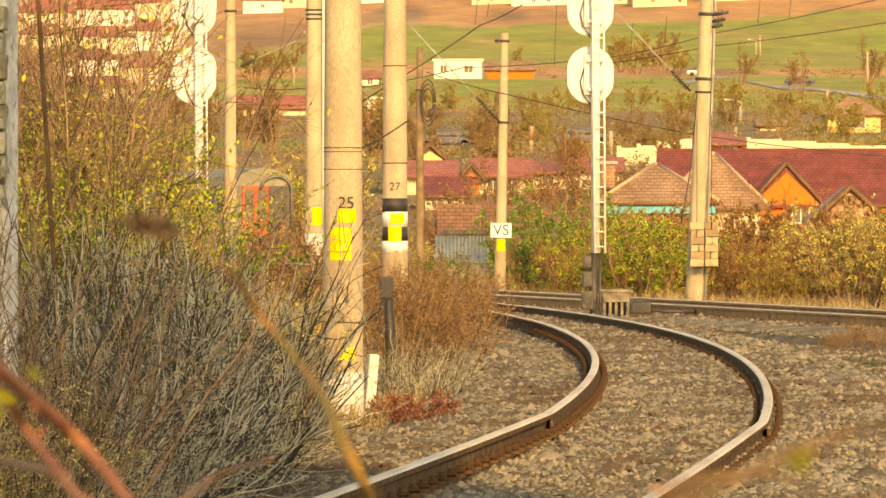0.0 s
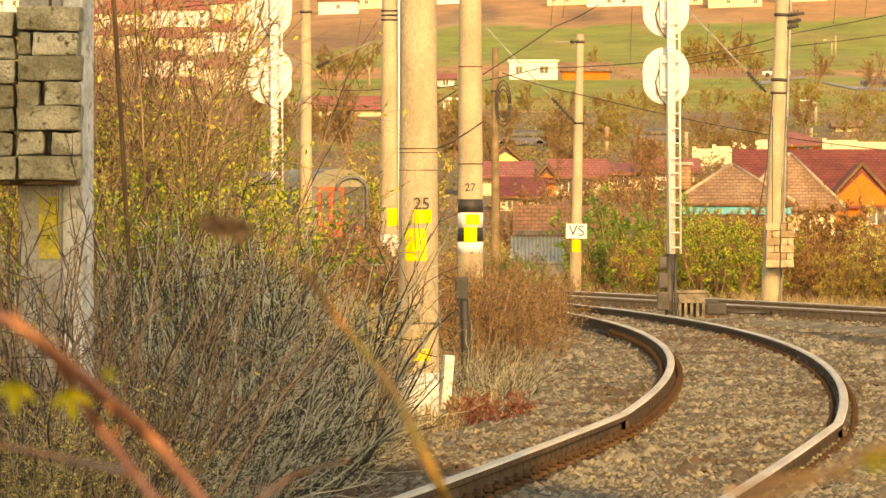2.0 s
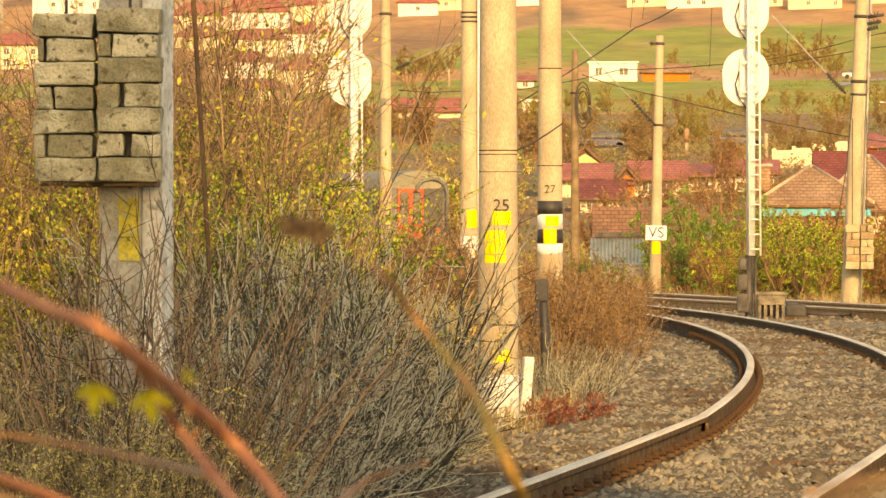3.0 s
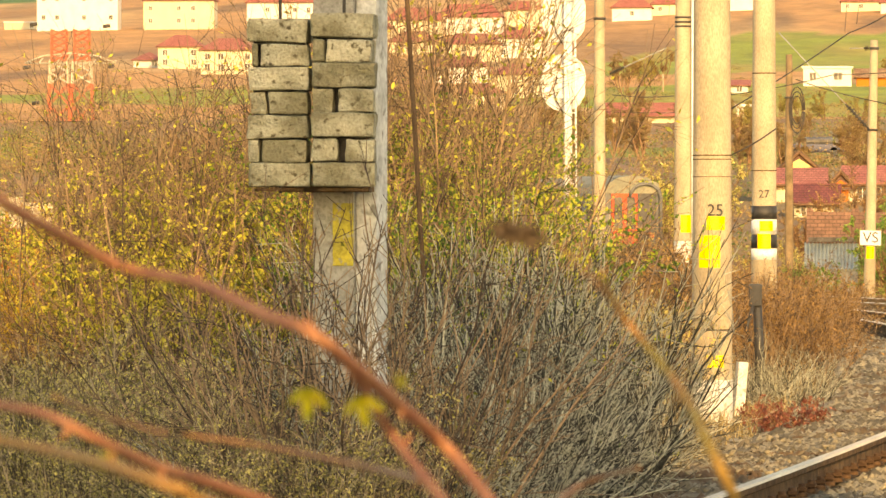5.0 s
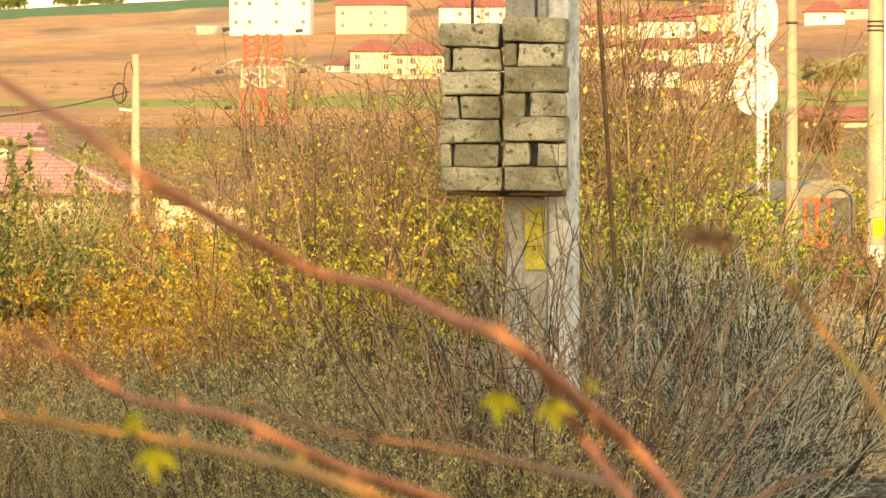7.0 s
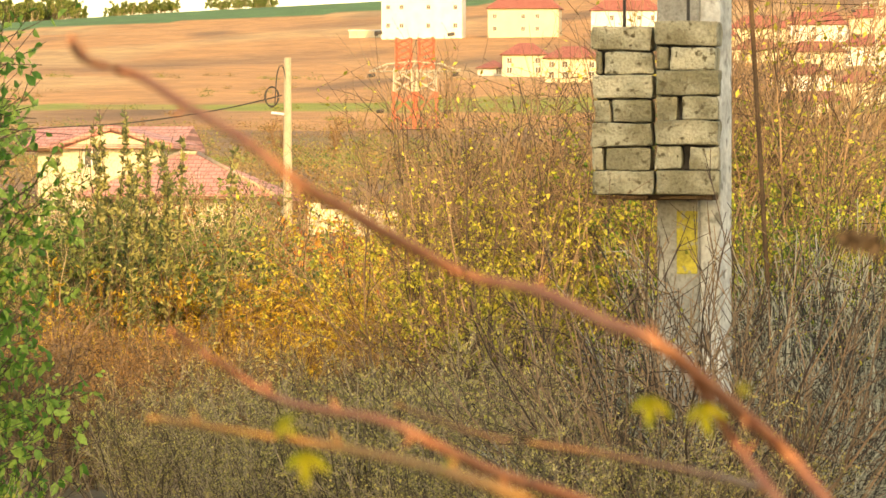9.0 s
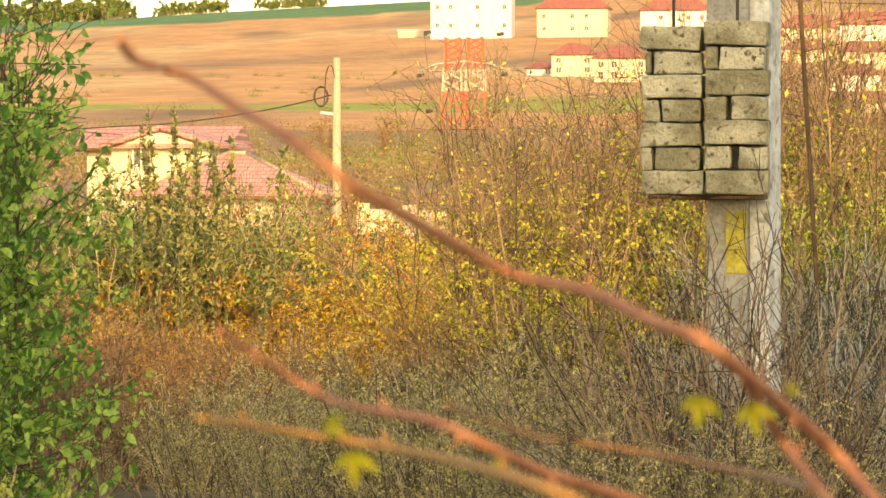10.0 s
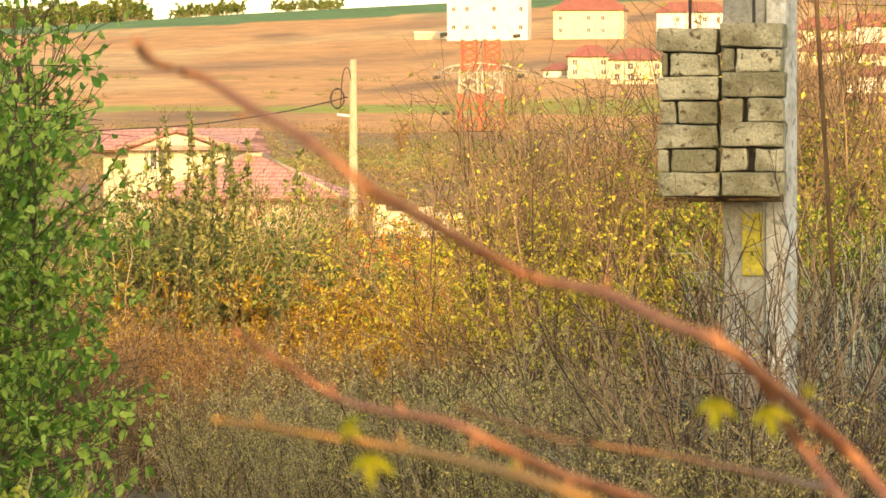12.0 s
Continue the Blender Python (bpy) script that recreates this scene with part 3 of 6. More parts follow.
def build_near_mast():
    d = 35.2
    p = sight(-34, LEVEL, d)
    z0 = base_z(p.x, p.y)
    t = thing("anchor_mast", (p.x, p.y, z0), "grey rectangular concrete anchor mast standing among bare shrubs", "pole", rz=-9)
    hh = 5.0 - z0
    bm = bmesh.new()
    box(bm, (-0.05, 0, hh / 2), (0.2, 0.3, hh), 0.012)
    part("shaft", bm, CONCRETE_GREY, t)
    # flaky pale concrete; the brightness of the lit side is put into its colour
    part("flange", a_box((0.102, 0.02, hh / 2), (0.1, 0.26, hh - 0.02), 0.01), surface("pale_concrete", (0.50, 0.50, 0.45), (0.82, 0.82, 0.76), 5, 0.9, 0.9, 30, spots=((0.25, 0.24, 0.2), 12, 0.58)), t, "flaky weathered side of the mast, coloured paler as its lit side")
    part("plate", a_box((0.0, -0.156, height(402, d) - z0), (0.10, 0.02, 0.30), 0.004), surface("worn_yellow_paint", (0.42, 0.35, 0.06), (0.70, 0.58, 0.08), 9, 0.8, 0.3, 70, spots=((0.36, 0.34, 0.25), 24, 0.56)), t, "worn yellow painted plate")
    part("bracket", a_box((-0.08, -0.17, height(322, d) - z0), (0.46, 0.06, 0.03), 0.004), RUST, t)
    weight_stack("stack of mossy cast concrete tension weights beside the mast", -213, -103, 21, 318, 34.79, 7, {1: (0.14, 0.03), 3: (0.31, 0.03), 5: (0.23, 0.03)}, 0.26, 1.6)
    weight_stack("stack of lichen-stained concrete tension weights in front of the mast", -101.5, 12, 11, 318, 34.73, 7, {1: (0.25, 0.03), 3: (0.36, 0.05), 5: (0.44, 0.08)}, 0.26, 1.6)
    a, b = sight(66, -30, 41), sight(101, 560, 41)
    g = thing("guy_rod", (b.x, b.y, b.z), "thin rusty guy rod slanting up through the shrub", "guy rod")
    part("rod", a_tube([(0, 0, -0.9), (0, 0, 0), tuple(a - b)], 0.013, 8), RUST, g)


build_near_mast()
TAN_BLOCK = surface("tan_cast_block", (0.30, 0.22, 0.13), (0.50, 0.39, 0.25), 6.0, 0.95, 0.5, 60, obj=0.5)
weight_stack("stack of tan concrete tension weights on the far pole", 1221, 1246, 394, 472, 137.5, 6, {1: (0.4, 0.05), 3: (0.6, 0.05)}, 0.26, 2.0, TAN_BLOCK)
weight_stack("stack of tan concrete tension weights beside the far pole", 1247, 1271, 393, 472, 137.5, 6, {0: (0.5, 0.05), 2: (0.5, 0.05), 4: (0.45, 0.05)}, 0.26, 2.0, TAN_BLOCK)


# ---- signals ----
def oblong(w, h, t, n=14):
    """A flat board with fully rounded ends."""
    bm = bmesh.new()
    pts = []
    for k in range(2 * n):
        a = math.pi * k / n
        q = w / 2
        cy = (h / 2 - q) * (1 if math.sin(a) >= 0 else -1)
        pts.append((q * math.cos(a), q * math.sin(a) + cy))
    rings = [[bm.verts.new((x * s, y, z * s)) for x, z in pts] for y, s in ((-t / 2, 0.97), (-t / 2 + 0.01, 1.0), (t / 2, 1.0))]
    for a, b in zip(rings, rings[1:]):
        for k in range(len(pts)):
            bm.faces.new((a[k], a[(k + 1) % len(pts)], b[(k + 1) % len(pts)], b[k]))
    bm.faces.new(rings[0][::-1])
    bm.faces.new(rings[-1])
    bmesh.ops.recalc_face_normals(bm, faces=bm.faces)
    return bm


def signal(b, d, label, e_foot):
    p = sight(b, LEVEL, d)
    z0 = base_z(p.x, p.y)
    t = thing("railway_signal", (p.x, p.y, z0), label, "railway signal", "railway signals")
    top = height(-60, d) - z0
    mid = height(448, d) - z0
    part("mast", a_tube([(0, 0, mid), (0, 0, top)], 0.07, 16), WHITE_METAL, t)
    part("mast_foot", a_tube([(-0.03, 0, 0), (-0.03, 0, mid)], 0.065, 12), STEEL, t, "dark grey steel mast foot")
    for z, w, h in ((mid - 0.14, 0.13, 0.2), (mid - 0.42, 0.16, 0.26), (mid - 0.75, 0.19, 0.3)):
        part("junction_box", a_box((-0.13, -0.05, z), (w, 0.18, h), 0.03), STEEL, t)
        part("box_lid", a_tube([(-0.13, -0.16, z), (-0.13, -0.13, z)], w * 0.36, 12), STEEL, t)
    part("conduit", a_tube([(0.07, -0.06, 0), (0.07, -0.06, mid)], 0.022, 8), STEEL, t)
    lad = part("ladder", a_tube([(-0.02, -0.16, mid), (-0.05, -0.16, top)], 0.016, 8), WHITE_METAL, t)
    part("ladder_rail", a_tube([(0.15, -0.16, mid), (0.12, -0.16, top)], 0.016, 8), WHITE_METAL, t)
    z = mid + 0.1
    rung = None
    while z < top:
        bm = a_tube([(-0.03, -0.16, 0), (0.14, -0.16, 0)], 0.011, 6)
        if rung is None:
            rung = bpy.data.meshes.new("rung")
            bm.to_mesh(rung)
            rung.materials.append(WHITE_METAL)
        bm.free()
        part("rung", rung, None, lad, "", pose(0, 0, z))
        z += 0.235
    for e0, e1 in ((-22, 64), (82, 184)):
        z = (height(e0, d) + height(e1, d)) / 2 - z0
        h = height(e0, d) - height(e1, d)
        if e0 < 0:
            z, h = z + 0.08, h + 0.16
        bd = part("signal_board", oblong(0.74, h, 0.05), WHITE_METAL, t, "white oblong signal backing board", pose(-0.08, 0.14, z))
        part("lamp_housing", a_box((0.0, -0.06, 0.0), (0.2, 0.09, h * 0.7), 0.02), WHITE_METAL, bd)
        part("cable", a_tube([(-0.1, -0.05, 0.1), (-0.16, -0.08, -0.1), (-0.12, -0.09, -0.3), (0.0, -0.1, -h / 2 - 0.02)], 0.012, 6), STEEL, bd)
        for q in (-0.25, 0.25):
            part("clamp", a_box((0.08, -0.12, q * h), (0.26, 0.14, 0.05), 0.006), WHITE_METAL, bd)
    return t


signal(1054, 116.0, "white latticed railway signal seen from behind, beside the track", 545)
signal(352, 122.0, "white railway signal with round boards behind leafy shrubs", 545)


def build_point_box():
    """The relay box on its posts and the dark point machine, between the tracks."""
    d = 113.0
    p = sight(1090, LEVEL, d)
    t = thing("relay_box", (p.x, p.y, 0.02), "weathered concrete relay box on short posts beside the track", "relay box")
    old = surface("weathered_concrete", (0.13, 0.11, 0.08), (0.30, 0.26, 0.19), 6, 0.95, 0.6, 40, spots=((0.05, 0.045, 0.035), 9, 0.58))
    part("body", a_box((0, 0, 0.42), (0.42, 0.4, 0.15), 0.02), old, t)
    part("lid", a_box((0, 0, 0.52), (0.47, 0.44, 0.05), 0.012), old, t)
    for k in range(5):
        for y in (-0.15, 0.15):
            part("post", a_box((-0.18 + 0.09 * k, y, 0.17), (0.045, 0.05, 0.36), 0.006), old, t)
    part("back_plate", a_box((0, 0.02, 0.2), (0.4, 0.03, 0.3), 0.004), STEEL, t)
    p = sight(1133, LEVEL, d + 1)
    m = thing("point_machine", (p.x, p.y, 0.02), "low dark cast-steel point machine with a throw rod", "point machine")
    part("case", a_box((0, 0, 0.24), (0.32, 0.5, 0.20), 0.04), BLACK, m)
    part("cover", a_box((-0.05, 0, 0.35), (0.2, 0.4, 0.05), 0.02), BLACK, m)
    part("foot", a_box((0, 0, 0.08), (0.42, 0.56, 0.14), 0.02), RUST, m)
    part("throw_rod", a_tube([(0.1, 0, 0.2), (1.1, 0.3, 0.17)], 0.022, 8), STEEL, m)
    p = sight(1187, LEVEL, 110)
    k = thing("track_stone", (p.x, p.y, 0.06), "small dark stone block on the ballast shoulder", "stone")
    part("block", a_box((0, 0, 0.05), (0.1, 0.12, 0.14), 0.03), old, k)


build_point_box()


def build_trackside():
    """Small posts at the foot of the numbered pole."""
    p = sight(656, LEVEL, 63)
    t = thing("marker_post", (p.x, p.y, -0.05), "short whitewashed concrete marker post beside the pole", "marker post")
    part("post", a_box((0, 0, 0.27), (0.09, 0.08, 0.58), 0.015, pose(0, 0, 0, 0, 5, 20)), WHITEWASH, t)
    p = sight(689, LEVEL, 71)
    t = thing("signal_lever", (p.x, p.y, -0.05), "dark rusty trackside lever post half hidden by the shrub", "lever post")
    part("post", a_tube([(0, 0, 0), (0.01, 0, 0.55), (-0.02, 0, 1.1)], 0.045, 8), BLACK, t)
    part("head", a_box((-0.03, 0, 1.05), (0.13, 0.12, 0.22), 0.02), BLACK, t)
    part("arm", a_tube([(-0.05, -0.05, 0.95), (-0.12, -0.06, 0.72), (-0.08, -0.06, 0.6)], 0.02, 6), BLACK, t)


build_trackside()

# ---- overhead wires and brackets ----
def wire(pts, d, r=0.011, label="thin dark overhead wire of the railway"):
    ps = []
    for (b0, e0), (b1, e1) in zip(pts, pts[1:]):
        for k in range(6):
            q = k / 6
            ps.append(sight(b0 + (b1 - b0) * q, e0 + (e1 - e0) * q + 3 * math.sin(math.pi * q), d))
    ps.append(sight(*pts[-1], d))
    o = ps[0]
    t = thing("overhead_wire", o, label, "wire", "overhead wires")
    part("strand", a_tube([p - o for p in ps], r, 5), WIRE, t)


def insulator(a, b, d, r=0.07):
    """A bracket rod with a ribbed insulator near its foot."""
    p, q = sight(*a, d), sight(*b, d)
    t = thing("bracket_arm", q, "slanting bracket arm with a ribbed brown insulator", "bracket arm", "bracket arms")
    w = p - q
    part("arm", a_tube([w * 0.22, w], 0.013, 8), CONCRETE_GREY, t)
    ins = part("insulator", a_tube([w * 0.0, w * 0.26], 0.022, 8), STEEL, t)
    for k in range(7):
        s = 0.05 + 0.028 * k
        part("rib", a_tube([w * (s - 0.008), w * s, w * (s + 0.008)], [r * 0.35, r, r * 0.35], 10), STEEL, ins)


for a, b, d in (((1090, 22), (1222, 162), 137.0), ((725, 45), (884, 216), 163.0), ((526, 72), (425, 118), 148.0)):
    insulator(a, b, d)
insulator((850, 73), (884, 73), 163.0)
for pts, d in (([(640, 262), (720, 215)], 90), ([(640, 180), (850, 45), (925, 8)], 118), ([(755, 128), (900, 168), (1238, 240), (1600, 280)], 140),
               ([(1600, -12), (1260, 60), (1080, 102), (820, 120), (640, 155)], 150), ([(1600, 35), (1260, 82), (1000, 122)], 158), ([(1234, 165), (1222, 300), (1205, 395)], 137),
               ([(430, 155), (540, 157)], 150), ([(420, 185), (640, 182)], 260)):
    wire(pts, d)
for b, e0, e1 in ((845, -5, 45), (866, -5, 30), (1180, 30, 78), (1120, 40, 92), (1345, -5, 42), (1400, -5, 30), (985, 10, 116)):
    wire([(b, e0), (b - 4, e1)], 150, 0.006, "thin dropper between the overhead wires")


def build_utility_poles():
    d = 140.0
    p, q = sight(-762, 73, d), sight(-760, LEVEL, d)
    z0 = base_z(q.x, q.y)
    t = thing("utility_pole", (q.x, q.y, z0), "slim yellowish concrete utility pole with a looped cable", "pole")
    h = p.z - z0
    part("shaft", a_tube([(0, 0, 0), (0, 0, h)], [0.11, 0.07], 8), CONCRETE, t)
    loop = [(-0.12 + 0.10 * math.cos(a), -0.05, h - 0.25 - 0.35 + 0.45 * math.sin(a)) for a in np.linspace(0.1, math.pi, 10)] + [(-0.24, -0.05, h - 0.9)]
    part("cable_loop", a_tube(loop, 0.012, 6), WIRE, t)
    for k in range(2):
        part("cable_coil", a_tube([(-0.3 + (0.12 + 0.02 * k) * math.cos(a), -0.04, h - 0.75 + (0.2 - 0.02 * k) * math.sin(a)) for a in np.linspace(0, 6.2, 16)], 0.012, 6), WIRE, t)
    part("lamp_arm", a_tube([(0, 0, h - 1.1), (-0.3, -0.1, h - 1.06)], 0.03, 6), WHITE_METAL, t)
    wire([(-770, 140), (-960, 178), (-1150, 195), (-1500, 205)], d, 0.014, "drooping dark cable between utility poles")
    d = 190
    c = sight(757, 165, d)
    co = thing("cable_coil", c, "coils of black cable hung on the old pole", "cable")
    for k in range(3):
        part("loop", a_tube([((0.2 - 0.03 * k) * math.cos(a), -0.12, -0.25 + (0.6 - 0.12 * k) * math.sin(a)) for a in np.linspace(0, 6.2, 18)], 0.018, 6), WIRE, co)


build_utility_poles()

# ---- lattice pylons ----
RED_STEEL = surface("red_painted_steel", (0.60, 0.13, 0.07), (0.75, 0.22, 0.12), 3, 0.6, 0.0, 30)
CREAM_STEEL = surface("cream_painted_steel", (0.62, 0.56, 0.42), (0.78, 0.72, 0.56), 3, 0.6, 0.0, 30)


def lattice(bm, x, y, z0, z1, w0, w1, r, bays):
    """A square lattice leg of angle bars."""
    for i in range(bays):
        a, c = z0 + (z1 - z0) * i / bays, z0 + (z1 - z0) * (i + 1) / bays
        wa, wc = w0 + (w1 - w0) * i / bays, w0 + (w1 - w0) * (i + 1) / bays
        ca = [Vector((x + sx * wa / 2, y + sy * wa / 2, a)) for sx, sy in ((-1, -1), (1, -1), (1, 1), (-1, 1))]
        cc = [Vector((x + sx * wc / 2, y + sy * wc / 2, c)) for sx, sy in ((-1, -1), (1, -1), (1, 1), (-1, 1))]
        for k in range(4):
            tube(bm, [ca[k], cc[k]], r, 4, False)
            tube(bm, [ca[k], cc[(k + 1) % 4]], r * 0.7, 4, False)
            tube(bm, [ca[(k + 1) % 4], cc[k]], r * 0.7, 4, False)


def pylon(b, d, e_foot, e_arm, e_top, half, paint=RED_STEEL):
    p = sight(b, e_foot, d)
    t = thing("lattice_pylon", p, "tall red and cream painted lattice power pylon on the slope", "pylon", "pylons")
    za, zt = height(e_arm, d) - p.z, height(e_top, d) - p.z
    for s in (-1, 1):
        for k, (a, c, m) in enumerate(((-4, za - 2.2, paint), (za - 2.2, za + 0.2, CREAM_STEEL), (za + 0.2, zt, paint))):
            bm = bmesh.new()
            lattice(bm, s * half, 0, a, c, 2.6 - k * 0.5, 2.2 - k * 0.3, 0.08, 5 if k != 1 else 2)
            tagged(part("leg", bm, m, t), kind="stuff")
    bm = bmesh.new()
    for sy in (-0.5, 0.5):
        pts = [(-5.0, 0, za), (-3, sy, za + 0.8), (0, sy, za + 1.1), (3, sy, za + 0.8), (5.0, 0, za)]
        tube(bm, pts, 0.09, 4)
        tube(bm, [(-5.0, 0, za), (5.0, 0, za)], 0.09, 4)
        for k in range(10):
            x = -4.5 + k
            tube(bm, [(x, sy * 0.6, za), (x + 0.5, sy * 0.6, za + 1.0 - abs(x + 0.5) * 0.14)], 0.05, 4, False)
    tagged(part("crossarm", bm, CREAM_STEEL, t), kind="stuff")
    for x, z in ((-4.8, za - 0.5), (4.4, za - 0.4), (-4.0, za + 4.2), (4.0, za + 4.0), (-3.8, za - 4.4), (3.6, za - 4.5)):
        part("insulator_string", a_tube([(x - 0.4, -0.3, z), (x + 0.4, -0.3, z + 0.1)], 0.2, 6), STEEL, t)


pylon(-532, 800, 262, 98, 38, 1.25)
pylon(301, 1150, 72, -12, -120, 0.1, CREAM_STEEL)

# ---- houses ----
def wall_mat(name, c):
    return surface(name, tuple(v * 0.86 for v in c), c, 0.6, 0.9, 0.15, 12)


def roof_mat(name, c1, c2, rows=1.9):
    """Roof tiles: rows and columns of relief over two tones."""
    m = surface(name, c1, c2, 1.2, 0.8, 0.0, 7)
    n, l = m.node_tree.nodes, m.node_tree.links
    co = n.new("ShaderNodeTexCoord")
    br = n.new("ShaderNodeTexBrick")
    br.inputs["Scale"].default_value = rows
    br.inputs["Color1"].default_value, br.inputs["Color2"].default_value, br.inputs["Mortar"].default_value = (1, 1, 1, 1), (0.72, 0.72, 0.72, 1), (0.35, 0.33, 0.32, 1)
    br.inputs["Mortar Size"].default_value = 0.03
    mp = n.new("ShaderNodeMapping")
    mp.inputs["Rotation"].default_value = (radians(90), 0, 0)
    l.new(co.outputs["Object"], mp.inputs["Vector"])
    l.new(mp.outputs[0], br.inputs["Vector"])
    b = n["Principled BSDF"].inputs["Base Color"]
    mx = n.new("ShaderNodeMixRGB")
    mx.blend_type, mx.inputs["Fac"].default_value = "MULTIPLY", 0.8
    l.new(b.links[0].from_socket, mx.inputs["Color1"])
    l.new(br.outputs["Color"], mx.inputs["Color2"])
    l.new(mx.outputs[0], b)
    return m


CREAM, WHITE_WALL, ORANGE_WALL, YELLOW_WALL, TURQ = (wall_mat(n, c) for n, c in (("cream_render", (0.74, 0.66, 0.46)), ("white_render", (0.8, 0.78, 0.72)), ("orange_render", (0.66, 0.19, 0.035)), ("yellow_render", (0.76, 0.60, 0.26)), ("turquoise_sheet", (0.13, 0.50, 0.60))))
ROOF_FADED = roof_mat("faded_pink_tiles", (0.66, 0.29, 0.25), (0.76, 0.40, 0.34))
ROOF_RED, ROOF_BROWN, ROOF_PINK, ROOF_DARK = (roof_mat(n, a, c) for n, a, c in (("maroon_tiles", (0.22, 0.055, 0.045), (0.33, 0.09, 0.07)), ("brown_tiles", (0.32, 0.18, 0.10), (0.54, 0.34, 0.20)), ("pink_red_tiles", (0.42, 0.13, 0.10), (0.55, 0.20, 0.15)), ("dark_tiles", (0.16, 0.09, 0.07), (0.26, 0.14, 0.10))))
GLASS = surface("window_glass", (0.05, 0.05, 0.05), (0.12, 0.11, 0.10), 2, 0.12, 0.0, 10)
WOOD = surface("brown_wood", (0.12, 0.06, 0.03), (0.22, 0.12, 0.06), 3, 0.7, 0.2, 20, stretch=(1, 1, 8))


ROOF_CAP = surface("mortared_ridge_tile", (0.46, 0.33, 0.22), (0.62, 0.47, 0.33), 3, 0.9, 0.3, 12)


def prism(w, dp, h, over, hip, t=0.18):
    """A roof with ridge along x: gabled (hip 0) or hipped, as a solid with thickness at the eaves."""
    x, y = w / 2 + over, dp / 2 + over
    r = max(0.0, w / 2 - hip) if hip else x
    vs = [(-x, -y, 0), (x, -y, 0), (x, y, 0), (-x, y, 0), (-r, 0, h), (r, 0, h), (-x, -y, -t), (x, -y, -t), (x, y, -t), (-x, y, -t)]
    fs = [(0, 1, 5, 4), (2, 3, 4, 5), (1, 2, 5), (3, 0, 4), (6, 7, 1, 0), (7, 8, 2, 1), (8, 9, 3, 2), (9, 6, 0, 3), (9, 8, 7, 6)]
    return mesh_from(vs, fs)


def add_window(parent, x, y, z, w, h, rz=0.0):
    f = part("window", a_box((0, 0, 0), (w + 0.16, 0.1, h + 0.16), 0.01), WHITE_WALL, parent, "", pose(x, y, z, 0, 0, rz))
    part("pane", a_box((0, -0.055, 0), (w, 0.03, h)), GLASS, f)
    part("mullion", a_box((0, -0.075, 0), (0.06, 0.03, h)), WHITE_WALL, f)
    return f


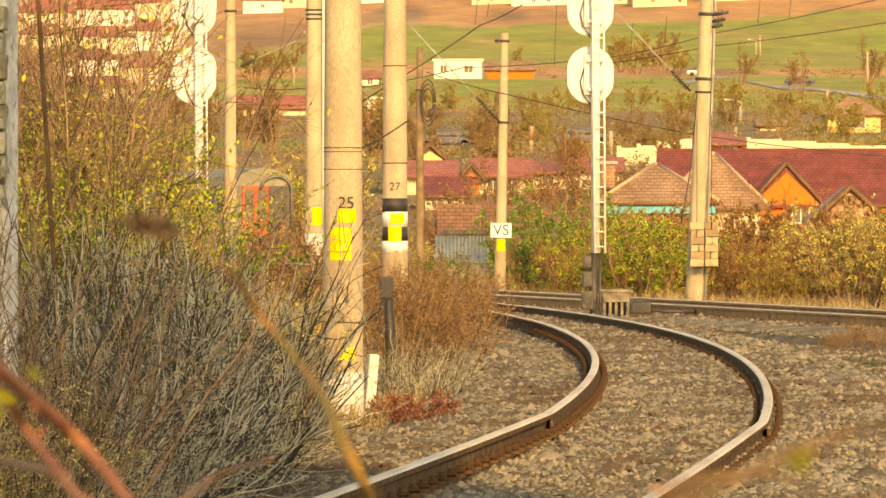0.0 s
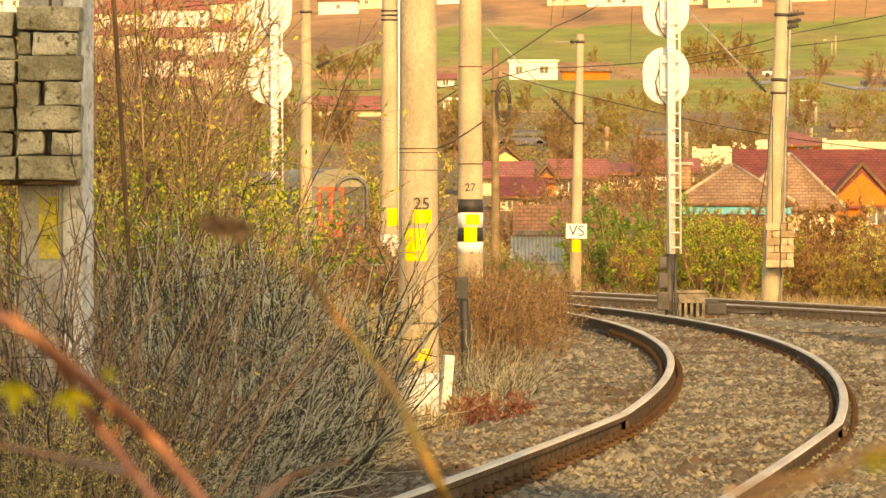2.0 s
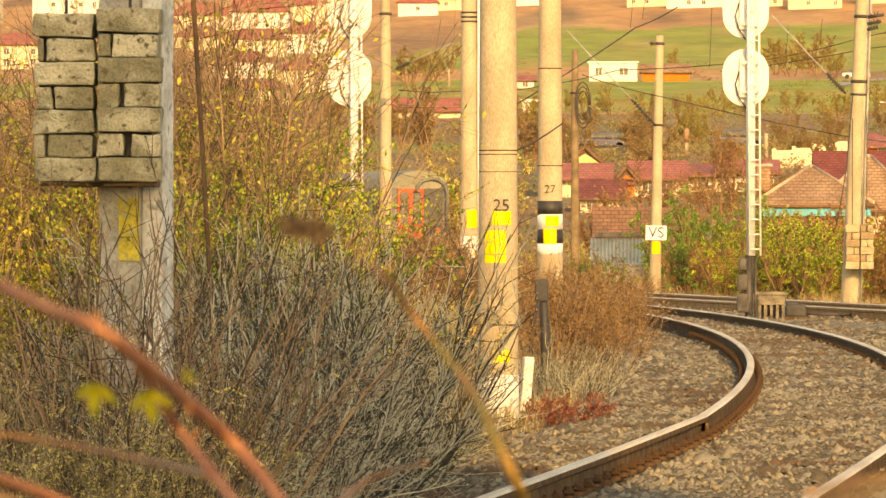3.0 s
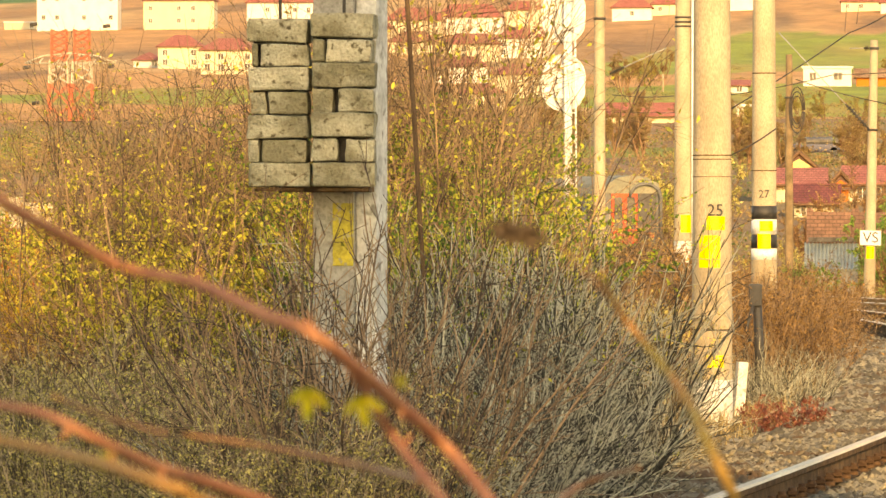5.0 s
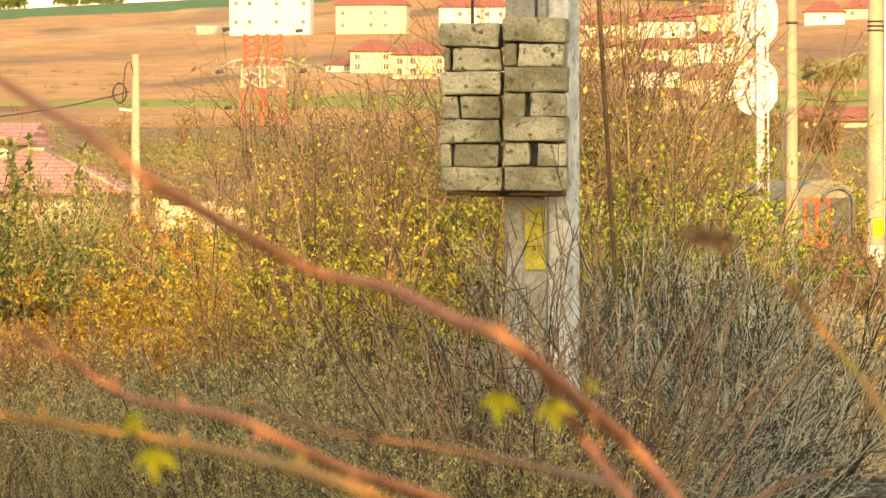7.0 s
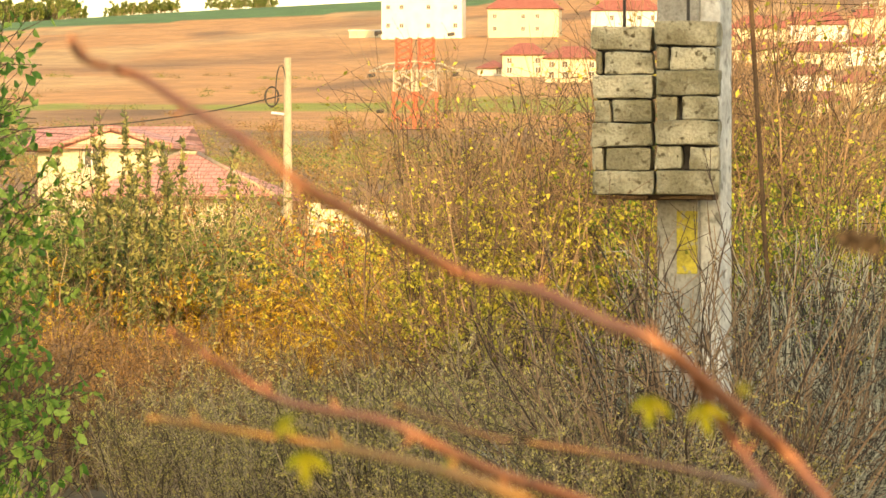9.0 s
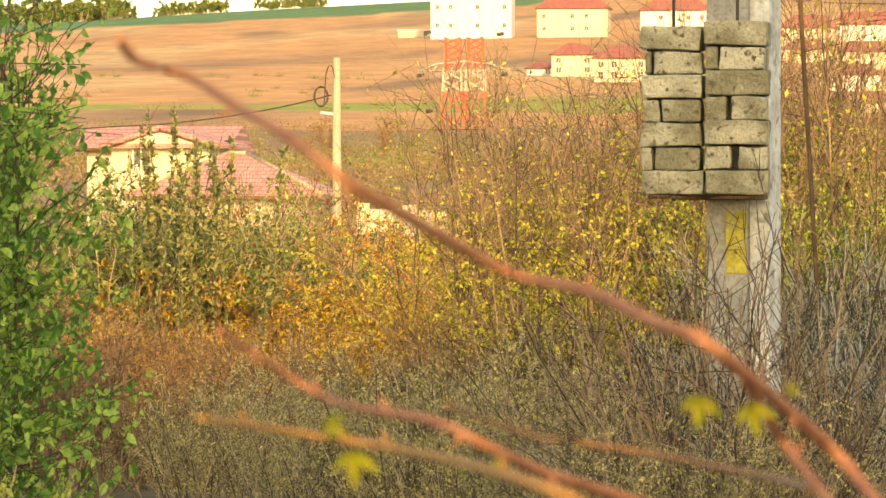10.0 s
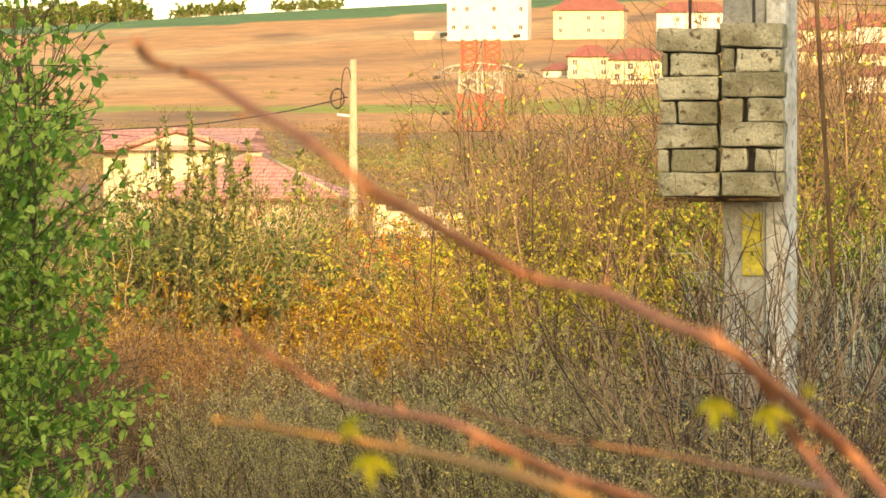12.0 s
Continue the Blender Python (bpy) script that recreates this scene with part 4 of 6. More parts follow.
def house(b0, b1, e_ridge, e_eave, e_foot, d, wall, roof, label, hip=0.0, depth=8.0, gable=False, rz=0.0, windows=(), chimney=None, flat=False, fascia=None, trim=None):
    """A house; gable turns its gable end to the viewer. windows: (x share, z share, w, h)."""
    if d > 340:
        lo, hi = 335.0, 2150.0
        for _ in range(30):
            d = (lo + hi) / 2
            q = sight((b0 + b1) / 2, e_foot, d)
            lo, hi = (d, hi) if ground_z(q.x, q.y) < q.z else (lo, d)
        depth = max(depth, 6.0)
    p0, p1 = sight(b0, e_foot, d), sight(b1, e_eave, d)
    w, wh = p1.x - p0.x, p1.z - p0.z
    rh = height(e_ridge, d) - height(e_eave, d)
    t = thing("house", ((p0.x + p1.x) / 2, d + depth / 2, p0.z), label, "house", "houses of the village", rz=rz)
    sink = 1.5
    body = part("wall", a_box((0, 0, (wh - sink) / 2), (w, depth, wh + sink), 0.03), wall, t)
    if flat:
        part("roof", a_box((0, 0, wh + 0.15), (w + 0.5, depth + 0.5, 0.3), 0.03), roof, t)
    elif gable:
        part("roof", prism(depth, w, rh, 0.4, 0.0), roof, t, "", pose(0, 0, wh + 0.02, 0, 0, 90))
        bm = bmesh.new()
        vs = [bm.verts.new(v) for v in ((-w / 2, -depth / 2 - 0.42, wh), (w / 2, -depth / 2 - 0.42, wh), (0, -depth / 2 - 0.42, wh + rh * w / (w + 0.8) - 0.1))]
        bk = [bm.verts.new(v.co + Vector((0, 0.3, 0))) for v in vs]
        bm.faces.new(vs)
        for k in range(3):
            bm.faces.new((vs[k], bk[k], bk[(k + 1) % 3], vs[(k + 1) % 3]))
        part("gable_wall", bm, wall, t)
        for s in (-1, 1):
            part("bargeboard", a_tube([(s * (w / 2 + 0.35), -depth / 2 - 0.5, wh - 0.15), (0, -depth / 2 - 0.5, wh + rh - 0.02)], 0.13, 4), trim or WOOD, t)
    else:
        part("roof", prism(w, depth, rh, 0.4, hip), roof, t, "", pose(0, 0, wh + 0.02))
        if hip and d < 340:
            r, x, y = max(0.0, w / 2 - hip), w / 2 + 0.4, depth / 2 + 0.4
            for ends in (((-r, 0, rh), (r, 0, rh)), ((-x, -y, 0), (-r, 0, rh)), ((x, -y, 0), (r, 0, rh))):
                part("ridge_cap", a_tube([Vector(q) + Vector((0, 0, wh + 0.04)) for q in ends], 0.075, 6), ROOF_CAP, t)
        part("gutter", a_tube([(-w / 2 - 0.4, -depth / 2 - 0.48, wh - 0.1), (w / 2 + 0.4, -depth / 2 - 0.48, wh - 0.1)], 0.07, 6), WOOD, t)
    if fascia:
        part("fascia", a_box((0, -depth / 2 - 0.3, wh - 0.28), (w + 0.5, 0.12, 0.42), 0.02), fascia, t, "turquoise sheet fascia")
    for xs, zs, ww, wz in windows:
        add_window(body, (xs - 0.5) * w, -depth / 2 - 0.03 - (0.41 if gable and zs > 1 else 0), zs * wh, ww, wz)
    if chimney:
        cx, ch = chimney
        c = part("chimney", a_box((cx * w - w / 2, 0.3, wh + rh * 0.6 + ch / 2), (0.55, 0.55, ch + rh * 0.5), 0.02), ROOF_BROWN, t)
        part("cap", a_box((cx * w - w / 2, 0.3, wh + rh * 0.85 + ch + 0.02), (0.75, 0.75, 0.12), 0.02), CONCRETE_GREY, c)
    return t


def build_village():
    big = house(1182, 1640, 262, 362, 395, 380, ORANGE_WALL, ROOF_RED, "large house with a maroon tiled roof", depth=11)
    house(1332, 1450, 288, 362, 400, 376, ORANGE_WALL, ROOF_RED, "orange gable with brown bargeboards before the maroon roof", depth=6, gable=True, windows=[(0.72, 0.62, 0.8, 1.0)])
    house(1075, 1255, 291, 357, 395, 300, ROOF_BROWN, ROOF_BROWN, "low house with a brown hipped roof and turquoise fascia", hip=2.0, depth=7, chimney=(0.03, 0.3), fascia=TURQ)
    house(1185, 1345, 272, 366, 400, 309, CREAM, ROOF_BROWN, "house with a steep brown tiled hipped roof", hip=1.75, depth=7)
    house(1448, 1560, 330, 390, 410, 290, ROOF_BROWN, ROOF_BROWN, "brick gable of an old outbuilding", depth=5, gable=True, windows=[(0.3, 0.7, 0.4, 0.3)])
    house(1205, 1328, 231, 255, 280, 480, ORANGE_WALL, ROOF_PINK, "orange rendered house with a low red roof", hip=2.0, windows=[(0.25, 0.5, 0.9, 0.8), (0.7, 0.5, 0.9, 0.8)])
    house(1465, 1558, 171, 203, 235, 560, YELLOW_WALL, ROOF_BROWN, "pale yellow house with a hipped brown roof on the slope", hip=2.0, depth=5, windows=[(0.6, 0.55, 1.0, 0.9)])
    house(1345, 1392, 211, 222, 232, 560, CREAM, ROOF_BROWN, "small shed with a brown roof", depth=3)
    house(768, 853, 103, 108, 140, 850, WHITE_WALL, WHITE_WALL, "white modern house with a flat roof on the hill", depth=6, flat=True, windows=[(0.2, 0.55, 0.9, 1.0), (0.72, 0.55, 1.2, 1.0)])
    house(862, 945, 108, 124, 140, 860, ORANGE_WALL, ROOF_BROWN, "house with a brown roof beside the white one", depth=6)
    house(640, 670, 128, 138, 152, 900, WHITE_WALL, ROOF_PINK, "small white house with a red roof on the meadow", depth=4, windows=[(0.5, 0.5, 0.7, 0.7)])
    house(650, 676, 174, 176, 194, 700, WHITE_WALL, WHITE_WALL, "white hut beside the pasture", depth=3, flat=True)
    house(735, 786, 256, 284, 330, 420, YELLOW_WALL, ROOF_DARK, "small yellow gabled village house", depth=7, gable=True, windows=[(0.6, 0.7, 0.5, 0.7)])
    house(690, 800, 284, 312, 345, 400, CREAM, ROOF_PINK, "cream house with a red tiled roof", depth=6)
    house(752, 822, 312, 346, 372, 370, CREAM, ROOF_RED, "low house with a dark red roof and skylight", depth=6, windows=[(0.3, 0.5, 0.5, 0.4)])
    house(818, 850, 290, 318, 345, 395, ORANGE_WALL, ROOF_DARK, "small orange rendered gabled cottage", depth=5, gable=True)
    house(848, 930, 280, 312, 345, 400, CREAM, ROOF_PINK, "village house with a pinkish roof behind fruit trees", depth=6, windows=[(0.3, 0.5, 0.6, 0.6), (0.7, 0.5, 0.6, 0.6)])
    house(930, 1010, 286, 306, 335, 410, CREAM, ROOF_PINK, "village house half hidden by bare trees", depth=6, windows=[(0.5, 0.5, 0.6, 0.6)])
    house(1005, 1095, 278, 302, 335, 415, WHITE_WALL, ROOF_PINK, "white village house with a faded roof", depth=6)
    house(420, 545, 168, 192, 205, 620, CREAM, ROOF_PINK, "long low barn with a red roof", depth=6)
    house(-1210, -968, 194, 232, 300, 268, CREAM, ROOF_FADED, "long cream house with a faded red roof", depth=6)
    house(-1166, -984, 196, 226, 300, 256, CREAM, ROOF_FADED, "cream gabled house front under a faded red roof", depth=7, gable=True, windows=[(0.3, 0.7, 0.5, 0.6)], trim=ROOF_FADED)
    house(-1120, -806, 243, 318, 350, 240, CREAM, ROOF_FADED, "house with a broad pinkish red tiled roof", hip=2.6, depth=7)
    # the settlement along the hill's shoulder
    spec = [(-592, -448, -40, -38, 40, 1500, True), (-650, -585, 24, 26, 38, 1490, True), (-402, -276, -28, -16, 38, 1500, False), (-218, -96, -22, -12, 38, 1510, False), (-376, -300, 54, 66, 108, 1300, False),
            (-300, -205, 60, 72, 118, 1290, False), (-420, -370, 84, 90, 106, 1310, False), (-60, 40, 22, 34, 66, 1350, False), (30, 130, 6, 20, 52, 1400, False), (120, 235, 0, 14, 48, 1410, False), (35, 120, 48, 58, 84, 1300, False),
            (130, 230, 52, 62, 96, 1290, False), (225, 325, 40, 52, 90, 1300, False), (240, 320, -10, 2, 34, 1420, False), (-80, 30, 70, 78, 100, 1250, False), (100, 210, 92, 102, 134, 1150, False), (215, 300, 104, 116, 160, 1100, False), (160, 240, 140, 150, 180, 1000, False),
            (430, 500, -12, -2, 24, 1480, False), (500, 560, -20, -8, 14, 1500, False), (835, 905, -22, -12, 8, 1560, False), (905, 1010, -20, -10, 10, 1560, False), (1030, 1110, -22, -12, 8, 1570, False), (1120, 1215, -20, -10, 12, 1570, False), (620, 700, -30, -20, 6, 1560, False), (1240, 1330, -30, -18, 2, 1580, False)]
    for k, (b0, b1, er, ee, ef, d, fl) in enumerate(spec):
        n = max(2, int((b1 - b0) / 22))
        zs = (0.3, 0.72) if ef - ee > 28 else (0.55,)
        house(b0, b1, er - (0 if fl else 7), ee + (0 if fl else 2), ef, d, (WHITE_WALL, CREAM, CREAM)[k % 3], WHITE_WALL if fl else ROOF_PINK, "white flat-roofed block on the hill" if fl else "cream rendered house with a pink-red roof on the hill", hip=0 if fl else 2.5, depth=9, flat=fl,
              windows=[((i + 0.5) / n, z, 0.8, 0.95) for i in range(n) for z in zs if (i * 7 + k * 3) % 5 < 3])


build_village()


def on_ground(b, e):
    """Where the line of sight at bearing b and mark e meets the slope."""
    lo, hi = 335.0, 2150.0
    for _ in range(30):
        d = (lo + hi) / 2
        q = sight(b, e, d)
        lo, hi = (d, hi) if ground_z(q.x, q.y) < q.z else (lo, d)
    return sight(b, e, lo)


def build_road():
    coarse = [(1205, 148), (1250, 141), (1290, 137), (1330, 147), (1375, 156), (1430, 158), (1500, 166), (1600, 180)]
    marks = [(b0 + (b1 - b0) * k / 6, e0 + (e1 - e0) * k / 6) for (b0, e0), (b1, e1) in zip(coarse, coarse[1:]) for k in range(6)]
    pts = [on_ground(b, e) for b, e in marks]
    vs = []
    for p in pts:
        for s in (-4.5, 4.5):
            vs.append((p.x, p.y + s * 2.2, ground_z(p.x, p.y + s * 2.2) + 0.12))
    tagged(new("road", mesh_from(vs, [(2 * i, 2 * i + 2, 2 * i + 3, 2 * i + 1) for i in range(len(pts) - 1)], (surface("pale_asphalt", (0.30, 0.28, 0.26), (0.42, 0.40, 0.37), 0.3, 0.9, 0.1, 3),))), "pale grey asphalt road winding along the slope", "road", kind="structure")
    for b, e, c in ((1415, 157, (0.05, 0.06, 0.10)), (1240, 140, (0.5, 0.5, 0.5)), (790, 273, (0.06, 0.06, 0.09)), (1030, 268, (0.08, 0.07, 0.07))):
        p = on_ground(b, e)
        car = thing("parked_car", (p.x, p.y, ground_z(p.x, p.y) + 0.4), "small dark car parked far off on the slope" if c[0] < 0.3 else "small silver car parked far off on the slope", "car", "parked cars")
        paint = surface("car_paint", c, tuple(v * 1.2 for v in c), 1, 0.3, 0.0, 10)
        part("body", a_box((0, 0, 0.55), (4.1, 1.7, 0.6), 0.15), paint, car)
        part("cabin", a_box((0.1, 0, 1.05), (2.2, 1.5, 0.55), 0.2), GLASS, car)
        for x in (-1.3, 1.3):
            for y in (-0.75, 0.75):
                part("wheel", a_tube([(x, y - 0.1, 0.3), (x, y + 0.1, 0.3)], 0.32, 14), BLACK, car)


build_road()


def village_pole(b, e_top, e_foot, r, label, lamp=False, top=None):
    """A thin pole among the houses, with a lamp head or a painted top where it has one."""
    p = on_ground(b, e_foot)
    z = ground_z(p.x, p.y)
    t = thing("village_pole", (p.x, p.y, z - 0.2), label, "pole", "village poles")
    h = height(e_top, p.y) - z + 0.2
    part("shaft", a_tube([(0, 0, 0), (0, 0, h)], [r * 1.2, r], 8), CONCRETE, t)
    if lamp:
        part("arm", a_tube([(0, 0, h - 0.1), (-0.5, 0, h + 0.15), (-1.0, 0, h + 0.2)], 0.06, 6), CONCRETE_GREY, t)
        part("lamp_head", a_box((-1.2, 0, h + 0.2), (0.6, 0.3, 0.16), 0.05), WHITE_METAL, t)
    else:
        part("crossarm", a_box((0, 0, h - 0.5), (1.2, 0.12, 0.12), 0.02), WOOD, t)
    if top is not None:
        part("painted_top", a_tube([(0, 0, h - 1.0), (0, 0, h + 0.02)], r * 1.4, 8), top, t)


for _b, _t, _f, _lamp, _top in ((1310, 180, 222, True, None), (1242, 72, 118, False, None), (1345, 62, 100, False, None), (1338, 72, 98, True, None), (1535, 92, 162, False, None), (940, 224, 268, False, ROOF_BROWN),
                                (1081, 232, 274, False, None), (1464, 160, 200, False, None), (1302, 225, 250, False, None), (520, 118, 150, False, None)):
    village_pole(_b, _t, _f, 0.14, "street lamp on a concrete pole by the road" if _lamp else "thin concrete pole among the village gardens", _lamp, _top)


def garden_wall(pts, d, h, label, mat):
    """Stepped wall panels between posts."""
    p = sight(pts[0][0], pts[0][1], d)
    t = thing("garden_wall", p, label, "wall")
    for (b0, e0), (b1, e1) in zip(pts, pts[1:]):
        a, c = sight(b0, e0, d), sight(b1, e0, d)
        part("panel", a_box(((a.x + c.x) / 2 - p.x, 0, a.z - p.z - h / 2), (c.x - a.x - 0.02, 0.2, h), 0.02), mat, t)
        part("post", a_box((a.x - p.x, -0.02, a.z - p.z - h / 2 + 0.05), (0.25, 0.3, h + 0.15), 0.02), mat, t)


garden_wall([(1095, 262), (1130, 258), (1165, 252), (1200, 246), (1225, 243)], 470, 2.6, "stepped cream concrete garden wall", CREAM)
garden_wall([(1325, 247), (1380, 250), (1440, 254), (1500, 258), (1580, 262)], 475, 2.0, "long cream concrete garden wall", CREAM)
garden_wall([(780, 362), (860, 363), (940, 365)], 255, 2.2, "old brown brick yard wall", ROOF_DARK)
garden_wall([(-712, 343), (-630, 346), (-540, 350)], 150, 0.5, "cream slatted yard fence in the sun", CREAM)


def build_shed():
    d = 178.0
    p = sight(770, 470, d)
    t = thing("shed", p, "low shed with a grey corrugated sheet roof", "shed")
    w = sight(868, 470, d).x - p.x
    n = 60
    verts, faces = [], []
    for i in range(n + 1):
        x = w * i / n
        z = 0.025 * math.sin(i * math.pi * 2 / 4)
        verts += [(x, 0, z + 0.1), (x, 2.2, z + 0.72), (x, 0, z + 0.08), (x, 2.2, z + 0.70)]
    for i in range(n):
        a = 4 * i
        faces += [(a, a + 4, a + 5, a + 1), (a + 2, a + 3, a + 7, a + 6), (a, a + 2, a + 6, a + 4)]
    part("roof", mesh_from(verts, faces, (surface("corrugated", (0.19, 0.23, 0.22), (0.34, 0.38, 0.35), 1.5, 0.6, 0.1, 20),), False), None, t)
    part("wall", a_box((w / 2, 1.1, -0.6), (w - 0.1, 2.0, 1.3), 0.02), CONCRETE_GREY, t)
    part("ridge_sheet", a_box((w / 2 + 0.1, 2.3, 0.8), (w, 0.5, 0.12), 0.02), STEEL, t)


build_shed()


def build_coach():
    d = 300.0
    p = sight(466, LEVEL, d)
    t = thing("passenger_coach", (p.x, p.y, -0.15), "grey railway coach with a red end door standing beyond the bushes", "railway coach", rz=16)
    grey = surface("grey_coach_paint", (0.10, 0.10, 0.10), (0.16, 0.16, 0.15), 1, 0.5, 0.1, 12)
    roofm = surface("coach_roof", (0.17, 0.165, 0.12), (0.28, 0.265, 0.19), 0.8, 0.7, 0.2, 10)
    red = surface("red_door_paint", (0.50, 0.045, 0.012), (0.62, 0.08, 0.02), 2, 0.5, 0.1, 12)
    w, ln = 2.4, 20.0
    part("body", a_box((0, ln / 2, 2.0), (w, ln, 2.2), 0.06), grey, t)
    bm = bmesh.new()
    prof = [(-w / 2 - 0.02, 3.05), (-w / 2 + 0.12, 3.45), (-w / 4, 3.72), (0, 3.8), (w / 4, 3.72), (w / 2 - 0.12, 3.45), (w / 2 + 0.02, 3.05)]
    rings = [[bm.verts.new((x, y, z)) for x, z in prof] for y in (-0.1, ln + 0.1)]
    for k in range(len(prof)):
        bm.faces.new((rings[0][k], rings[0][(k + 1) % 7], rings[1][(k + 1) % 7], rings[1][k])[::-1])
    bm.faces.new(rings[0])
    bm.faces.new(rings[1][::-1])
    part("roof", bm, roofm, t)
    part("end_panel", a_box((0.5, -0.04, 2.1), (1.0, 0.06, 2.0), 0.02), STEEL, t)
    door = part("end_door", a_box((-0.35, -0.05, 2.05), (1.1, 0.08, 2.1), 0.03), red, t, "bright red end door")
    for x in (-0.62, -0.08):
        part("door_glass", a_box((x, -0.1, 2.25), (0.34, 0.04, 1.3), 0.02), GLASS, door)
    gang = [(0.5 + 0.65 * math.cos(a), -0.2, 2.9 + 0.55 * math.sin(a)) for a in np.linspace(0, math.pi, 9)]
    part("gangway_frame", a_tube([(1.15, -0.2, 1.0)] + gang[:], 0.07, 8), grey, t)
    part("tail_lamp", a_tube([(0.75, -0.25, 1.35), (0.75, -0.1, 1.35)], 0.11, 12), red, t)
    for k in range(7):
        part("window", a_box((-w / 2 - 0.01, 2.0 + k * 2.5, 2.35), (0.05, 1.5, 0.8), 0.02), GLASS, t)
    for y in (2.5, 17):
        part("bogie", a_box((0, y, 0.55), (2.0, 2.6, 0.6), 0.08), STEEL, t)


build_coach()


def build_embankment():
    a = sight(466, LEVEL, 296)
    vs = []
    for k in range(7):
        y = -6 + k * 8
        x = -math.tan(radians(16)) * y
        vs += [(a.x + x - 3.4, a.y + y, -1.2), (a.x + x - 1.7, a.y + y, -0.02), (a.x + x + 1.7, a.y + y, -0.02), (a.x + x + 3.4, a.y + y, -1.2)]
    fs = [(4 * k + j, 4 * k + j + 1, 4 * k + j + 5, 4 * k + j + 4) for k in range(6) for j in range(3)] + [(0, 1, 2, 3)[::-1]]
    tagged(new("ballast_bed_station", mesh_from(vs, fs, (BALLAST,))), "low ballast bank under the standing coach", "ballast", kind="structure")


build_embankment()


LEAF_OLIVE = leaf_mat("olive_leaf", (0.12, 0.17, 0.05), (0.40, 0.36, 0.10))
# ---- plants ----
def unit(v):
    return v / np.maximum(np.linalg.norm(v, axis=-1, keepdims=True), 1e-9)


def limbs(rng, start, way, length, n_pts, bend, lift=0.0):
    """Crooked tapering shoots: (N, P, 3) points."""
    n = len(start)
    pts = np.zeros((n, n_pts, 3))
    pts[:, 0] = start
    w = unit(way)
    for k in range(1, n_pts):
        w = unit(w + rng.normal(0, bend, (n, 3)) + np.array([0, 0, lift]))
        pts[:, k] = pts[:, k - 1] + w * (length / (n_pts - 1))[:, None]
    return pts


def tubes(pts, r0, r1, sides=3):
    n, p, _ = pts.shape
    way = unit(pts[:, -1] - pts[:, 0])
    ref = np.where(np.abs(way[:, :1]) < 0.8, np.array([[1.0, 0, 0]]), np.array([[0, 1.0, 0]]))
    u = unit(np.cross(way, ref))
    w = np.cross(way, u)
    k = np.linspace(0, 1, p)[None, :, None, None]
    rad = (r0[:, None, None, None] * (1 - k) + r1[:, None, None, None] * k)
    a = np.arange(sides) * 2 * np.pi / sides
    ring = u[:, None, None, :] * np.cos(a)[None, None, :, None] + w[:, None, None, :] * np.sin(a)[None, None, :, None]
    v = pts[:, :, None, :] + ring * rad
    idx = np.arange(n * p * sides).reshape(n, p, sides)
    q = np.stack([idx[:, :-1, :], np.roll(idx, -1, 2)[:, :-1, :], np.roll(idx, -1, 2)[:, 1:, :], idx[:, 1:, :]], -1)
    return v.reshape(-1, 3), q.reshape(-1, 4)


def pick(rng, pts, n, lo=0.2, hi=1.0):
    """n random points on shoots, with the direction there."""
    i = rng.integers(0, len(pts), n)
    t = rng.uniform(lo, hi, n) * (pts.shape[1] - 1)
    k = np.minimum(t.astype(int), pts.shape[1] - 2)
    f = (t - k)[:, None]
    return pts[i, k] * (1 - f) + pts[i, k + 1] * f, unit(pts[i, k + 1] - pts[i, k]), t / (pts.shape[1] - 1)


def leaf_quads(rng, at, size, slim=0.55, rounded=False, droop=0.3):
    n = len(at)
    a, b = unit(rng.normal(0, 1, (n, 3)) + np.array([0, 0, -droop])), unit(rng.normal(0, 1, (n, 3)))
    b = unit(b - a * np.sum(a * b, -1, keepdims=True))
    c = np.cross(a, b)
    s = size * np.clip(rng.lognormal(0, 0.3, n), 0.5, 1.5)[:, None]
    if rounded:
        p, q, h = b * s * slim * 0.5, a * s, c * s * 0.1
        v = np.stack([at, at + q * 0.28 + p * 0.85 + h, at + q * 0.66 + p * 0.8 + h, at + q * 1.1 - c * s * 0.15, at + q * 0.66 - p * 0.8 + h, at + q * 0.28 - p * 0.85 + h], 1)
        i = np.arange(n)[:, None] * 6
        return v.reshape(-1, 3), np.concatenate([i + [0, 1, 2, 3], i + [0, 3, 4, 5]])
    v = np.stack([at, at + a * s * 0.55 + b * s * slim * 0.5 + c * s * 0.1, at + a * s * 1.1, at + a * s * 0.5 - b * s * slim * 0.5 + c * s * 0.1], 1)
    return v.reshape(-1, 3), np.arange(4 * n).reshape(n, 4)


